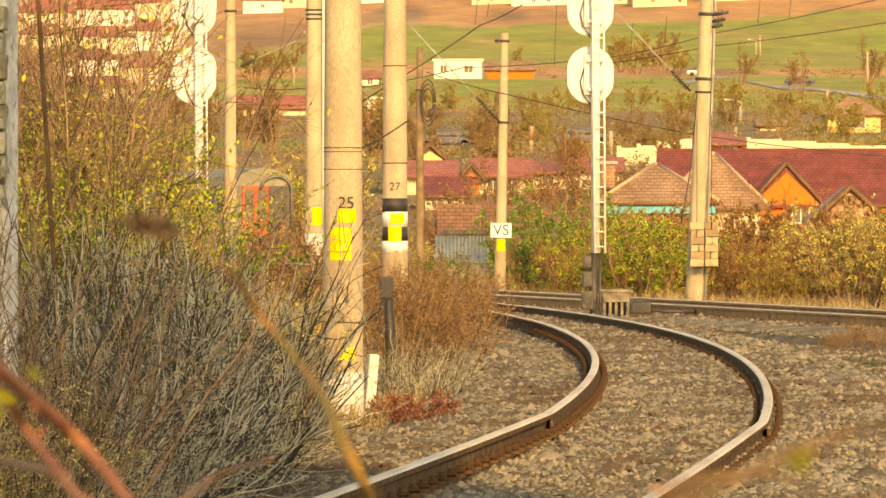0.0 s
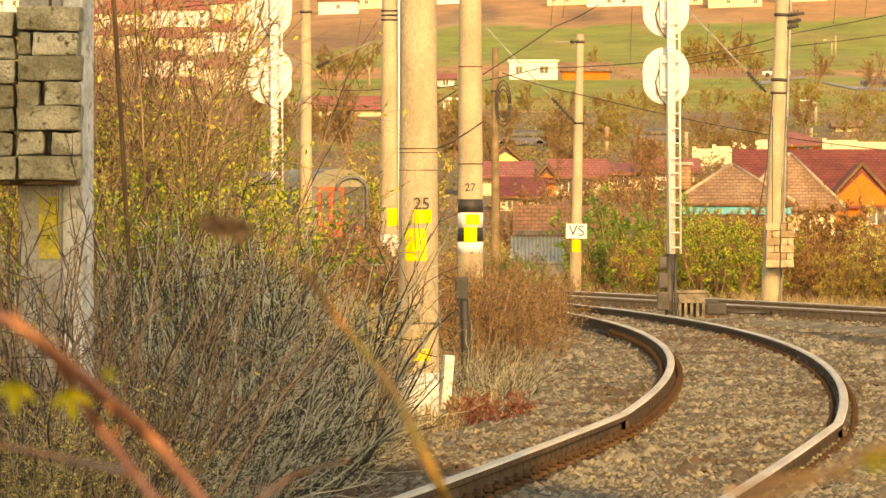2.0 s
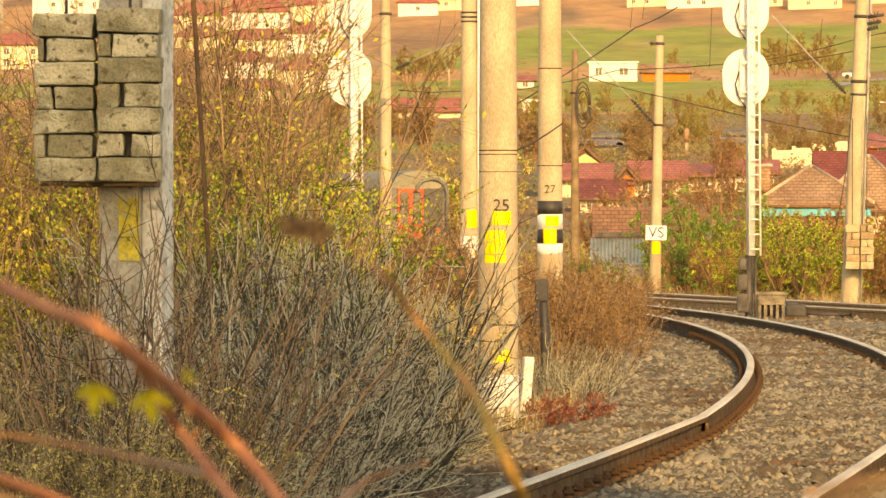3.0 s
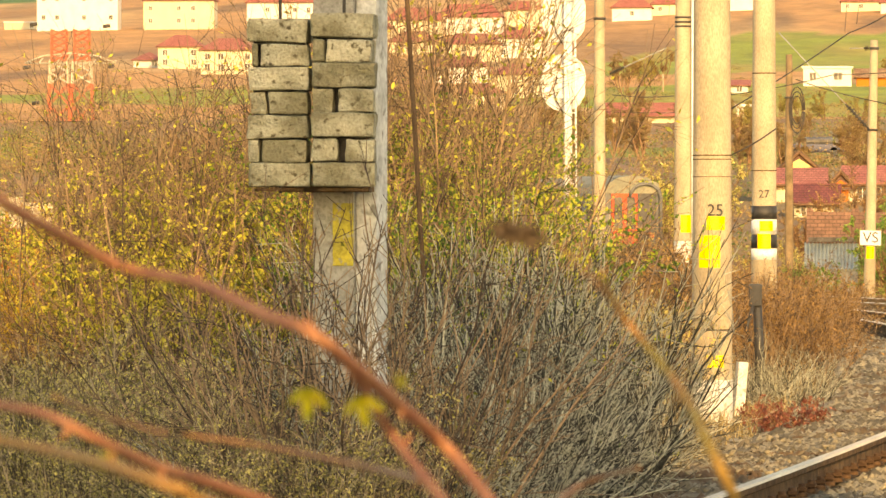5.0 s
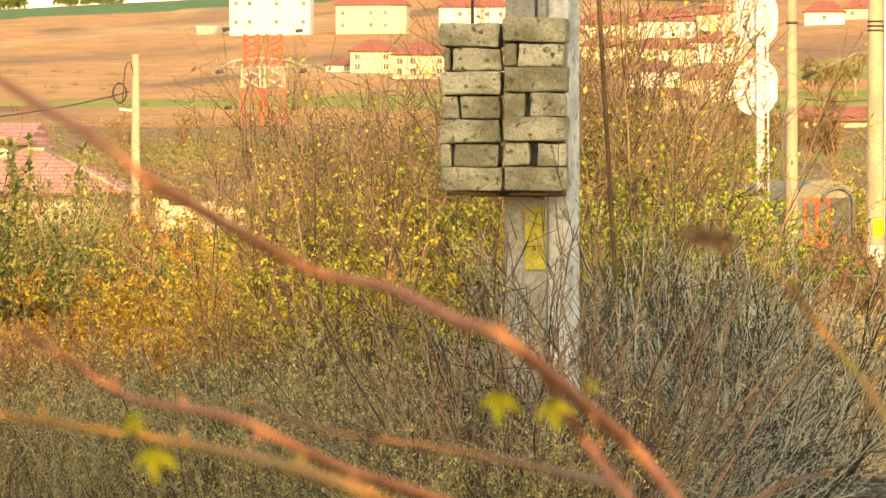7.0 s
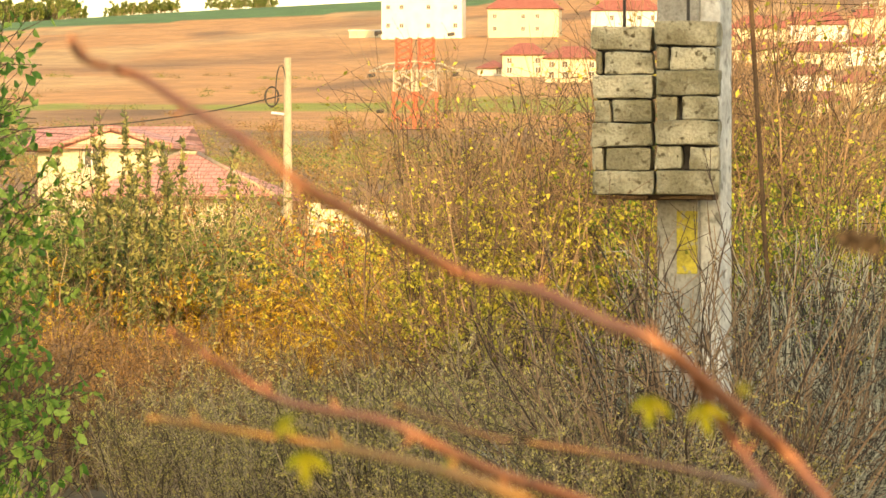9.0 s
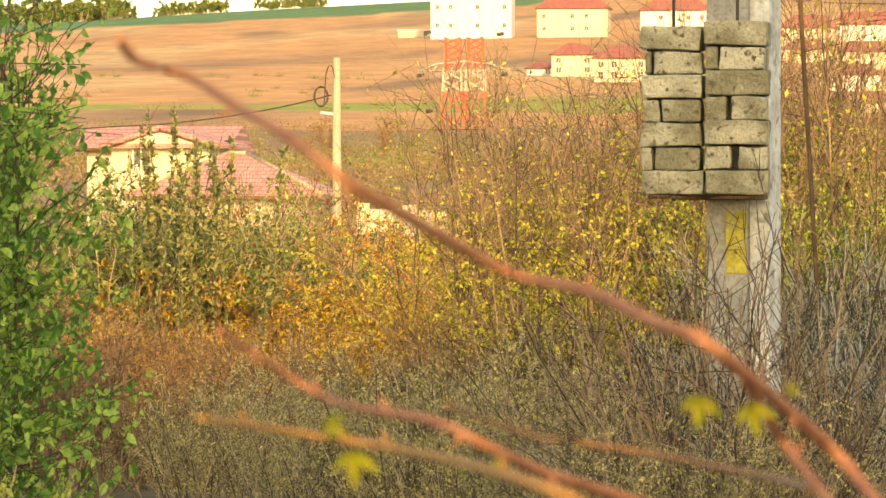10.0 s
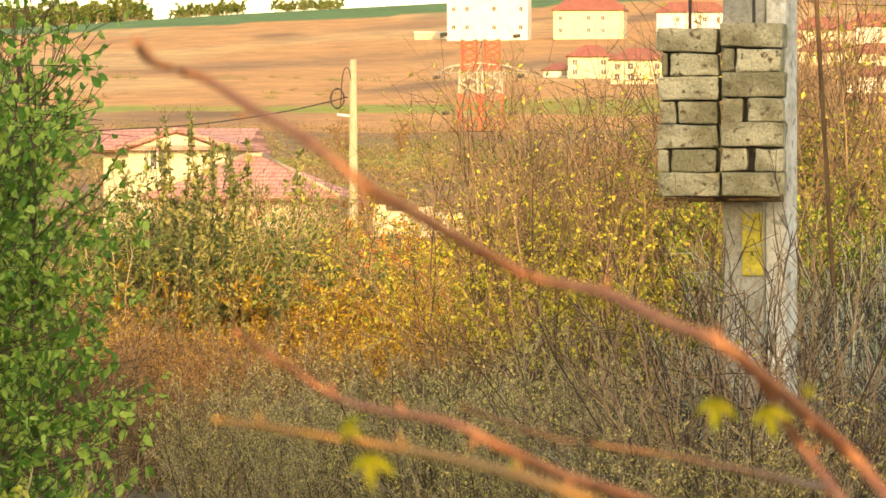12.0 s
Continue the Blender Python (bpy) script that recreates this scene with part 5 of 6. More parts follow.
def shrub_meshes(seed, h, spread, stems, twigs, subs, leaves, leaf, bark, leaf_m, r=0.008, lean=0.35, bend=0.10, low=0.15, top=1.0, slim=0.55, fine=0.0022, lift=0.05, reach=1.0, rounded=False, droop=0.3, clump=1.0, crown=None):
    """Meshes of one shrub: its wood, and its leaves; clump: the share of twigs that bear leaves; crown: (radius, middle, half height) of an egg-shaped head."""
    rng = np.random.default_rng(seed)
    a = rng.uniform(0, 2 * np.pi, stems)
    q = np.sqrt(rng.random(stems)) * spread * 0.45
    start = np.stack([q * np.cos(a), q * np.sin(a), np.full(stems, -0.05)], -1)
    way = np.stack([np.cos(a) * lean * rng.random(stems), np.sin(a) * lean * rng.random(stems), np.ones(stems)], -1) + rng.normal(0, 0.12, (stems, 3)) * [1, 1, 0]
    main = limbs(rng, start, way, h * rng.uniform(0.55 if stems > 1 else 0.85, 1.05, stems), 8, bend, lift)
    sets = [tubes(main, r * rng.uniform(0.7, 1.2, stems), np.full(stems, fine), 5)]
    n = stems * twigs
    p, w, t = pick(rng, main, n, low, 0.97)
    side = limbs(rng, p, w * 0.9 + rng.normal(0, 0.5, (n, 3)), h * reach * rng.uniform(0.14, 0.36, n) * (1.15 - 0.6 * t), 4, 0.17, 0.05)

    def inside(pts):
        if crown is None:
            return np.ones(len(pts), bool)
        e = pts[:, -1]
        rough = 1.0 + 0.22 * np.sin(e[:, 2] * 5.3 + seed) * np.cos(np.arctan2(e[:, 1], e[:, 0]) * 3 + seed) + rng.normal(0, 0.07, len(e))
        return (e[:, 0] ** 2 + e[:, 1] ** 2) / crown[0] ** 2 + ((e[:, 2] - crown[1]) / crown[2]) ** 4 < rough ** 2

    keep = inside(side)
    side, t = side[keep], t[keep]
    sets.append(tubes(side, r * 0.42 * (1.1 - 0.5 * t), np.full(len(side), fine * 0.8)))
    last = side
    if subs:
        n = len(side) * subs
        p, w, t = pick(rng, side, n, 0.2, 1.0)
        last = limbs(rng, p, w + rng.normal(0, 0.5, (n, 3)), h * min(1, reach * 1.5) * rng.uniform(0.05, 0.13, n), 2, 0.3, 0.04)
        last = last[inside(last)]
        n = len(last)
        sets.append(tubes(last, np.full(n, fine * 1.0), np.full(n, fine * 0.6)))
    if stems <= 8:
        stem = [raw_mesh(*tubes(main[k:k + 1], np.array([r]), np.array([fine]), 6), bark) for k in range(stems)]
    else:
        stem = [raw_mesh(*sets[0], bark)]
    base, vs, fs = 0, [], []
    for v, f in sets[1:]:
        vs.append(v)
        fs.append(f + base)
        base += len(v)
    wood = raw_mesh(np.concatenate(vs), np.concatenate(fs), bark)
    head = None
    if leaves:
        bearing = last[rng.random(len(last)) < clump] if clump < 1 else last
        p, _, _ = pick(rng, bearing, int(leaves * 1.6), 0.1, 1.0)
        p = p[(p[:, 2] < h * top * rng.uniform(0.75, 1.1, len(p))) & (p[:, 2] > h * low * 0.6)][:leaves]
        v, f = leaf_quads(rng, p, leaf, slim, rounded, droop)
        head = raw_mesh(v, f, leaf_m)
    return stem, wood, head


class Kind:
    """A kind of shrub with a few grown variants."""

    def __init__(self, name, label, group, seeds, **how):
        self.name, self.label, self.group = name, label, group
        self.h = how["h"]
        self.grown = [shrub_meshes(s, **how) for s in seeds]
        self.n = 0

    def plant(self, x, y, scale, rng, z=None, label=None, tall=1.0):
        stem, wood, crown = self.grown[self.n % len(self.grown)]
        self.n += 1
        t = new(self.name)
        t.matrix_world = Matrix.LocRotScale((x, y, ground_z(x, y) if z is None else z), Euler((0, 0, rng.uniform(0, 6.28))), (scale, scale, scale * tall))
        tagged(t, label or self.label, "shrub" if "tree" not in self.name else "tree", self.group)
        for s in stem:
            q = part("stem" if len(stem) > 1 else "stem_clump", s, None, t)
            if len(stem) == 1:
                tagged(q, kind="stuff")
        tagged(part("twig_tangle", wood, None, t), kind="stuff")
        if crown:
            tagged(part("crown", crown, None, t), kind="stuff")
        return t


rnd = random.Random(11)
LEAF_FADED_GOLD = leaf_mat("faded_gold_leaf", (0.34, 0.26, 0.06), (0.62, 0.50, 0.12), 0.4)
LEAF_SPIKE = leaf_mat("grey_green_leaf", (0.13, 0.16, 0.065), (0.44, 0.42, 0.16), 0.3)
BARK_SAP = surface("sapling_bark", (0.08, 0.05, 0.03), (0.40, 0.26, 0.15), 3, 0.85, 0.0, 60, island=0.9)
LEAF_BUSH = leaf_mat("bush_leaf", (0.08, 0.14, 0.035), (0.32, 0.38, 0.10), 0.35)
GREY = Kind("bare_shrub", "dense grey leafless shrub with tangled thin twigs", "bare shrubs", (1, 2, 3, 4), h=1.45, spread=0.8, stems=22, twigs=11, subs=2, leaves=0, leaf=0.02, bark=BARK, leaf_m=LEAF_DULL, r=0.012, lean=1.5, bend=0.15, fine=0.0027, reach=1.25, lift=0.03)
DARK_TWIG = Kind("dark_bare_shrub", "bare dark shrub with thin rising twigs before the mast", "bare shrubs", (64, 65, 66), h=1.75, spread=0.7, stems=10, twigs=10, subs=3, leaves=60, leaf=0.02, bark=BARK_SAP, leaf_m=LEAF_YELLOW, r=0.008, lean=0.5, bend=0.14, fine=0.0024)
DULL = Kind("dry_shrub", "dry brown shrub with few dull olive leaves", "dry shrubs", (4, 5, 6), h=1.2, spread=0.9, stems=26, twigs=14, subs=3, leaves=6000, leaf=0.018, bark=BARK_BROWN, leaf_m=LEAF_DULL, r=0.006, lean=0.7)
YELLOW_SHRUB = Kind("yellowing_shrub", "tall shrub with yellow autumn leaves and reddish bare tips", "yellowing shrubs", (7, 8, 9, 10), h=3.0, spread=0.8, stems=11, twigs=16, subs=4, leaves=6500, leaf=0.027, bark=BARK_SAP, leaf_m=LEAF_YELLOW, r=0.013, lean=0.55, low=0.16, top=0.72, slim=0.7, rounded=True, droop=0.8, clump=0.6)
YG_SHRUB = Kind("green_yellow_shrub", "tall leafy shrub with green and yellow autumn leaves and bare tips", "yellowing shrubs", (7, 9, 29), h=3.3, spread=0.8, stems=11, twigs=18, subs=4, leaves=9000, leaf=0.027, bark=BARK_SAP, leaf_m=LEAF_YG, r=0.014, lean=0.48, low=0.14, top=0.74, slim=0.75, rounded=True, droop=0.9, clump=0.6)
GOLD = Kind("golden_weeds", "clump of golden dried weeds and leaves", "golden weeds", (11, 12, 13), h=1.15, spread=1.1, stems=36, twigs=9, subs=2, leaves=8000, leaf=0.031, bark=BARK_RED, leaf_m=LEAF_GOLD, r=0.005, lean=0.4, low=0.3, slim=0.35)
RUSTY = Kind("rusty_shrub", "rust-brown autumn shrub with small dry leaves", "rusty shrubs", (14, 15, 16), h=1.5, spread=1.0, stems=30, twigs=13, subs=3, leaves=3600, leaf=0.030, bark=BARK_SAP, leaf_m=LEAF_RUST, r=0.007, lean=0.6, low=0.36, slim=0.45)
ORANGE = Kind("orange_shrub", "orange autumn shrub with dense small leaves", "orange shrubs", (17, 18), h=1.5, spread=1.1, stems=26, twigs=13, subs=3, leaves=4200, leaf=0.035, bark=BARK_RED, leaf_m=LEAF_ORANGE, r=0.007, lean=0.6, low=0.15)
GREEN = Kind("green_shrub", "leafy green shrub beside the railway", "green shrubs", (19, 20), h=1.8, spread=1.0, stems=20, twigs=14, subs=3, leaves=5000, leaf=0.05, bark=BARK, leaf_m=LEAF_GREEN, r=0.009, lean=0.6, low=0.1)
SAPLING = Kind("bare_sapling", "tall bare reddish sapling with thin upright twigs", "bare saplings", (21, 22, 23), h=3.0, spread=0.6, stems=6, twigs=17, subs=3, leaves=260, leaf=0.03, bark=BARK_SAP, leaf_m=LEAF_YELLOW, r=0.012, lean=0.42, low=0.3, bend=0.08, fine=0.0019)
SHOOTS = Kind("upright_shrub", "shrub of upright leafy shoots turning orange", "upright shrubs", (24, 25), h=2.4, spread=1.0, stems=22, twigs=20, subs=2, leaves=5500, leaf=0.042, bark=BARK_RED, leaf_m=LEAF_OLIVE, r=0.009, lean=0.3, low=0.2, bend=0.05)
THICKET = Kind("green_bush", "dark green bush with leafy branches among the weeds", "green shrubs", (71, 72), h=2.2, spread=1.0, stems=16, twigs=16, subs=3, leaves=5000, leaf=0.042, bark=BARK_BROWN, leaf_m=LEAF_BUSH, r=0.01, lean=0.45, low=0.2)
LEAF_FLAME = leaf_mat("flame_leaf", (0.42, 0.10, 0.035), (0.86, 0.42, 0.09), 0.4)
FLAME = Kind("flame_shrub", "thin-twigged shrub with scattered orange-red autumn leaves", "flame shrubs", (81, 82), h=2.0, spread=0.9, stems=12, twigs=14, subs=3, leaves=1300, leaf=0.042, bark=BARK_SAP, leaf_m=LEAF_FLAME, r=0.008, lean=0.5, low=0.3, rounded=True, droop=0.7, clump=0.5)
SPIKE = Kind("leafy_spike", "slender upright shoot closely set with leaves", "leafy spikes", (26, 27, 28), h=3.4, spread=0.3, stems=1, twigs=110, subs=0, leaves=520, leaf=0.052, bark=BARK_DARK, leaf_m=LEAF_SPIKE, r=0.012, lean=0.06, low=0.1, bend=0.02, reach=0.075, slim=0.5, rounded=True, droop=-1.0)
FAR = [Kind(n, l, "far shrubs", s, h=2.2, spread=1.6, stems=16, twigs=12, subs=1, leaves=6500, leaf=0.052, bark=BARK_RED, leaf_m=m, r=0.02, lean=0.7, low=0.15, fine=0.006)
       for n, l, s, m in (("rusty_thicket", "rust-brown thicket beyond the tracks", (31, 32), LEAF_RUST), ("golden_thicket", "yellow-gold thicket beyond the tracks", (33, 34), LEAF_FADED_GOLD), ("green_thicket", "dark green bush beyond the tracks", (35, 36), LEAF_DARK_GREEN), ("olive_thicket", "olive and brown thicket beyond the tracks", (37, 38), LEAF_DULL), ("yellow_green_thicket", "soft yellow-green thicket beyond the tracks", (39, 40), LEAF_YG))]
TREES = [Kind(n, l, "village trees", s, h=5.0, spread=1.2, stems=5, twigs=16, subs=2, leaves=lv, leaf=0.13, bark=BARK_RED, leaf_m=m, r=0.07, lean=0.6, low=0.25, fine=0.018)
         for n, l, s, m, lv in (("bare_tree", "bare reddish garden tree in the village", (41, 42), LEAF_RUST, 700), ("autumn_tree", "brown autumn tree on the slope", (43, 44), LEAF_SCRUB, 5500), ("green_tree", "dull green tree among the houses", (45, 46), LEAF_HEDGE, 5500))]
RIDGE = Kind("ridge_tree", "small dark tree in a row on the far ridge", "ridge trees", (47, 48), h=5.0, spread=1.4, stems=4, twigs=8, subs=1, leaves=1500, leaf=0.4, bark=BARK_BROWN, leaf_m=LEAF_BUSH, r=0.08, lean=0.5, low=0.1, fine=0.03)
RED_BUSH = Kind("red_bush", "small red-leaved bush at the edge of the ballast", "red bushes", (51,), h=0.42, spread=0.4, stems=24, twigs=8, subs=2, leaves=1500, leaf=0.028, bark=BARK_RED, leaf_m=LEAF_RED, r=0.004, lean=0.9)


def row(kind, n, b0, b1, d0, d1, s0, s1, tall=1.0):
    """n plants between two bearings and two distances."""
    for i in range(n):
        d = rnd.uniform(d0, d1)
        b = b0 + (b1 - b0) * (i + rnd.random()) / n
        kind.plant((b - 784) * d / F, d, rnd.uniform(s0, s1), rnd, None, None, tall)


# around the near mast
row(GREY, 9, 20, 350, 40, 44, 0.8, 1.0, 1.3)
row(GREY, 7, 60, 350, 42, 45, 0.85, 1.05, 1.3)
row(GREY, 5, 60, 300, 37, 40, 0.75, 0.95)
row(GREY, 3, 360, 430, 46, 49, 0.6, 0.75)
row(GREY, 2, -200, 40, 32, 34.2, 0.65, 0.8)
row(DULL, 8, -560, 60, 31, 35, 0.75, 0.95)
row(DULL, 9, -1050, -380, 38, 46, 0.75, 1.0)
row(DULL, 4, -640, -260, 36, 42, 0.85, 1.0)
row(YG_SHRUB, 10, -60, 150, 47, 56, 0.8, 1.0)
row(RUSTY, 5, 300, 420, 56, 62, 0.7, 0.9)
row(SAPLING, 6, -40, 150, 46, 54, 1.1, 1.3)
row(SAPLING, 2, -540, -180, 45, 50, 0.9, 1.05)
row(YELLOW_SHRUB, 8, -420, 10, 44, 54, 0.7, 0.95)
row(SAPLING, 5, -560, 180, 44, 52, 0.85, 1.05)
row(DULL, 7, 210, 390, 48, 58, 0.95, 1.2)
row(RUSTY, 5, 290, 450, 62, 68, 1.0, 1.2)
row(RUSTY, 7, 400, 545, 70, 100, 0.75, 0.95)
row(RUSTY, 5, 400, 520, 64, 72, 0.95, 1.1)
row(ORANGE, 7, 380, 570, 100, 118, 0.94, 1.1)
row(DULL, 3, 390, 440, 84, 96, 1.05, 1.25)
row(DULL, 5, 250, 340, 84, 98, 1.4, 1.7)
row(SAPLING, 3, 250, 350, 84, 110, 0.75, 0.95)
# beside the curve
row(RUSTY, 6, 640, 800, 71, 82, 0.7, 0.95)
row(RUSTY, 3, 720, 840, 90, 100, 0.75, 0.95)
row(GREY, 5, 650, 800, 64, 70, 0.4, 0.55)
RED_BUSH.plant(*sight(750, 0, 57.5).xy, 1.0, rnd)
RED_BUSH.plant(*sight(700, 0, 60).xy, 0.7, rnd)
# the hollow with golden weeds
row(GOLD, 16, -1080, -350, 52, 62, 1.0, 1.4)
row(RUSTY, 7, -1400, -1000, 44, 58, 0.65, 0.9)
row(GOLD, 8, -1250, -600, 50, 58, 0.8, 1.05)
row(RUSTY, 6, -1250, -500, 46, 50, 0.6, 0.8)
row(GOLD, 9, -900, -250, 62, 72, 1.35, 1.7)
row(SHOOTS, 12, -1180, -800, 60, 68, 0.78, 0.95)
row(SPIKE, 17, -1125, -925, 55.2, 56.3, 0.70, 0.84)
row(RUSTY, 3, 1460, 1580, 88, 94, 0.24, 0.36)
row(FLAME, 9, -1010, -580, 60, 68, 0.78, 1.0)
row(THICKET, 3, -1230, -1130, 55, 58, 0.9, 1.05)
row(THICKET, 9, -1170, -850, 56.5, 60, 0.80, 1.0)
row(SAPLING, 5, -470, -20, 47, 56, 0.95, 1.12)
row(YG_SHRUB, 4, 20, 170, 44, 48, 0.7, 0.85)
row(YELLOW_SHRUB, 5, -460, -200, 50, 56, 0.7, 0.85)
row(ORANGE, 5, -1000, -740, 70, 80, 0.95, 1.15)
row(SAPLING, 4, -820, -480, 70, 90, 0.7, 0.9)
row(DARK_TWIG, 7, -120, 40, 32.0, 33.8, 0.85, 1.15)
row(RUSTY, 6, -1400, -500, 80, 100, 0.9, 1.15)
# beyond the tracks
row(FAR[0], 10, 1000, 1600, 150, 172, 0.7, 0.95)
row(FAR[1], 6, 1010, 1600, 148, 160, 0.5, 0.75)
row(FAR[3], 8, 640, 1000, 184, 205, 0.5, 0.75)
row(FAR[2], 6, 955, 1030, 170, 178, 1.0, 1.3)
row(FAR[4], 7, 1050, 1210, 150, 158, 0.75, 1.0)
row(FAR[0], 10, 1180, 1500, 160, 172, 1.0, 1.25)
row(FAR[0], 6, 1280, 1620, 175, 200, 0.7, 0.95)
row(FAR[3], 8, 1500, 1660, 142, 152, 0.9, 1.2)
row(FAR[0], 8, 380, 760, 140, 175, 0.45, 0.65)
row(FAR[3], 10, 340, 570, 325, 345, 1.9, 2.5)
row(FAR[3], 6, 760, 960, 205, 240, 0.55, 0.8)
row(FAR[2], 3, 730, 800, 166, 174, 0.5, 0.65)
row(FAR[0], 6, 750, 900, 160, 172, 0.22, 0.34)
row(FAR[3], 8, -1400, -300, 110, 150, 0.6, 0.9)
row(FAR[1], 5, 1080, 1220, 158, 164, 0.85, 1.1)
row(FAR[1], 2, 1345, 1405, 146, 149, 0.5, 0.6)
# village gardens and hedges on the slope
row(TREES[0], 12, 780, 1130, 330, 420, 0.55, 0.85)
row(TREES[1], 7, 640, 1200, 430, 520, 0.6, 0.9)
row(TREES[2], 22, 620, 1600, 560, 900, 0.5, 0.9)
row(TREES[1], 12, 620, 1600, 560, 880, 0.4, 0.7)
row(TREES[0], 10, -880, -300, 280, 420, 0.5, 0.75)
row(TREES[0], 8, -1350, -200, 450, 600, 0.5, 0.8)
row(TREES[1], 8, 0, 640, 500, 700, 0.9, 1.3)
for _k, _b, _e, _s in ((2, 1095, 128, 1.3), (2, 1125, 132, 1.6), (2, 1150, 126, 1.5), (1, 1175, 130, 1.4), (2, 1200, 134, 1.1), (0, 1308, 150, 1.2), (0, 1415, 166, 1.3), (0, 1530, 160, 1.5), (2, 1490, 232, 0.8), (1, 450, 150, 1.3), (2, 490, 140, 1.2), (1, 520, 128, 1.0), (2, 925, 128, 0.9),
                       (0, 1070, 262, 0.6), (2, 960, 250, 0.8), (1, 880, 246, 0.8), (2, 1410, 215, 0.7), (1, 620, 240, 1.0), (2, 665, 235, 0.9)):
    _p = on_ground(_b, _e)
    TREES[_k].plant(_p.x, _p.y, _s, rnd)
row(RIDGE, 90, -1500, -1130, 2160, 2220, 1.0, 1.8)
row(RIDGE, 26, -1080, -960, 2170, 2210, 0.7, 1.0)
row(RIDGE, 22, -900, -780, 2170, 2210, 0.6, 0.9)


def grass(name, label, mat, n, spot, h0, h1, seed, blades=7, width=0.004):
    """Tufts of thin bent blades; spot(rng) gives a place on the ground."""
    rng = np.random.default_rng(seed)
    root = np.repeat(np.array([spot(rng) for _ in range(n)]), blades, 0)
    m = len(root)
    h = rng.uniform(h0, h1, m)[:, None]
    root = root + rng.normal(0, 0.03, (m, 3)) * [1, 1, 0]
    way = unit(rng.normal(0, 0.35, (m, 3)) * [1, 1, 0] + [0, 0, 1])
    side = unit(rng.normal(0, 1, (m, 3)) * [1, 0.3, 0]) * width * (1 + h * 2)
    bend = rng.normal(0, 0.25, (m, 3)) * [1, 1, 0] * h
    mid, tip = root + way * h * 0.6, root + way * h + bend
    v = np.stack([root - side, root + side, mid + side * 0.8, tip, tip, mid - side * 0.8], 1)
    i = np.arange(m)[:, None] * 6
    f = np.concatenate([i + [0, 1, 2, 5], i + [5, 2, 3, 4]])
    tagged(new(name, raw_mesh(v.reshape(-1, 3), f, mat)), label, "grass", kind="stuff")


def beside(lo, hi, d0, d1, centre=track_x):
    def spot(rng):
        d = rng.uniform(d0, d1)
        x = centre(d) + rng.uniform(lo, hi)
        return (x, d, ground_z(x, d) - trench(x, d) + (0.03 if abs(x - centre(d)) < 2.6 else 0.0))
    return spot


LEAF_DITCH = leaf_mat("grey_green_grass", (0.10, 0.11, 0.05), (0.22, 0.21, 0.10), 0.3)
STRAW = leaf_mat("dry_straw", (0.22, 0.16, 0.07), (0.52, 0.40, 0.20), 0.3)
grass("dry_grass", "dry straw-coloured grass along the ballast edge", STRAW, 1500, beside(-4.5, -2.2, 45, 110), 0.05, 0.22, 71)
grass("ditch_grass", "dull olive grass in the ditch between the tracks", LEAF_DITCH, 3000, beside(-4.3, -2.3, 82, 114, far_x), 0.06, 0.16, 72, 7, 0.010)
grass("tall_grass", "tall dry grass beyond the second track", STRAW, 1100, beside(3.0, 6.5, 118, 170, far_x), 0.15, 0.55, 73, 5)
grass("tall_grass_left", "tall dry grass between the shrubs", STRAW, 900, lambda r: ((r.uniform(-1400, 420) - 784) * 56 / F, r.uniform(46, 66), 0.0), 0.25, 0.65, 74, 5)


def build_scrub():
    """Low scrub that covers the foot of the hillside."""
    rng = np.random.default_rng(8)
    for mat, seed, n, label in ((LEAF_SCRUB, 1, 1100, "brown low scrub on the foot of the hill"), (LEAF_OLIVE, 2, 700, "olive green hedges and scrub on the hill"), (LEAF_RUST, 3, 200, "rust-coloured bushes on the hill")):
        pts, size = [], []
        while len(pts) < n:
            d = math.exp(rng.uniform(math.log(345), math.log(1250)))
            b = rng.uniform(-1550, 1750)
            x, y = (b - 784) * d / F, d
            dens = 0.55 + noise.noise(Vector((x / 25, y / 70, seed * 9.0))) - (0.35 if d > 820 else 0)
            if rng.random() < dens * 1.3 and dens > 0.3:
                pts.append((x, y, ground_z(x, y)))
                size.append(rng.uniform(0.6, 1.5) * (1.0 if d < 820 else 0.8))
        pts, size = np.repeat(np.array(pts), 110, 0), np.repeat(np.array(size), 110)
        off = rng.normal(0, 0.55, pts.shape)
        off[:, 2] = np.abs(off[:, 2]) * 1.1
        v, f = leaf_quads(rng, pts + off * size[:, None] * np.array([1.6, 1.6, 0.8]), 0.15, 0.8)
        tagged(new("hill_scrub", raw_mesh(v, f, mat)), label, "scrub", kind="stuff")


build_scrub()


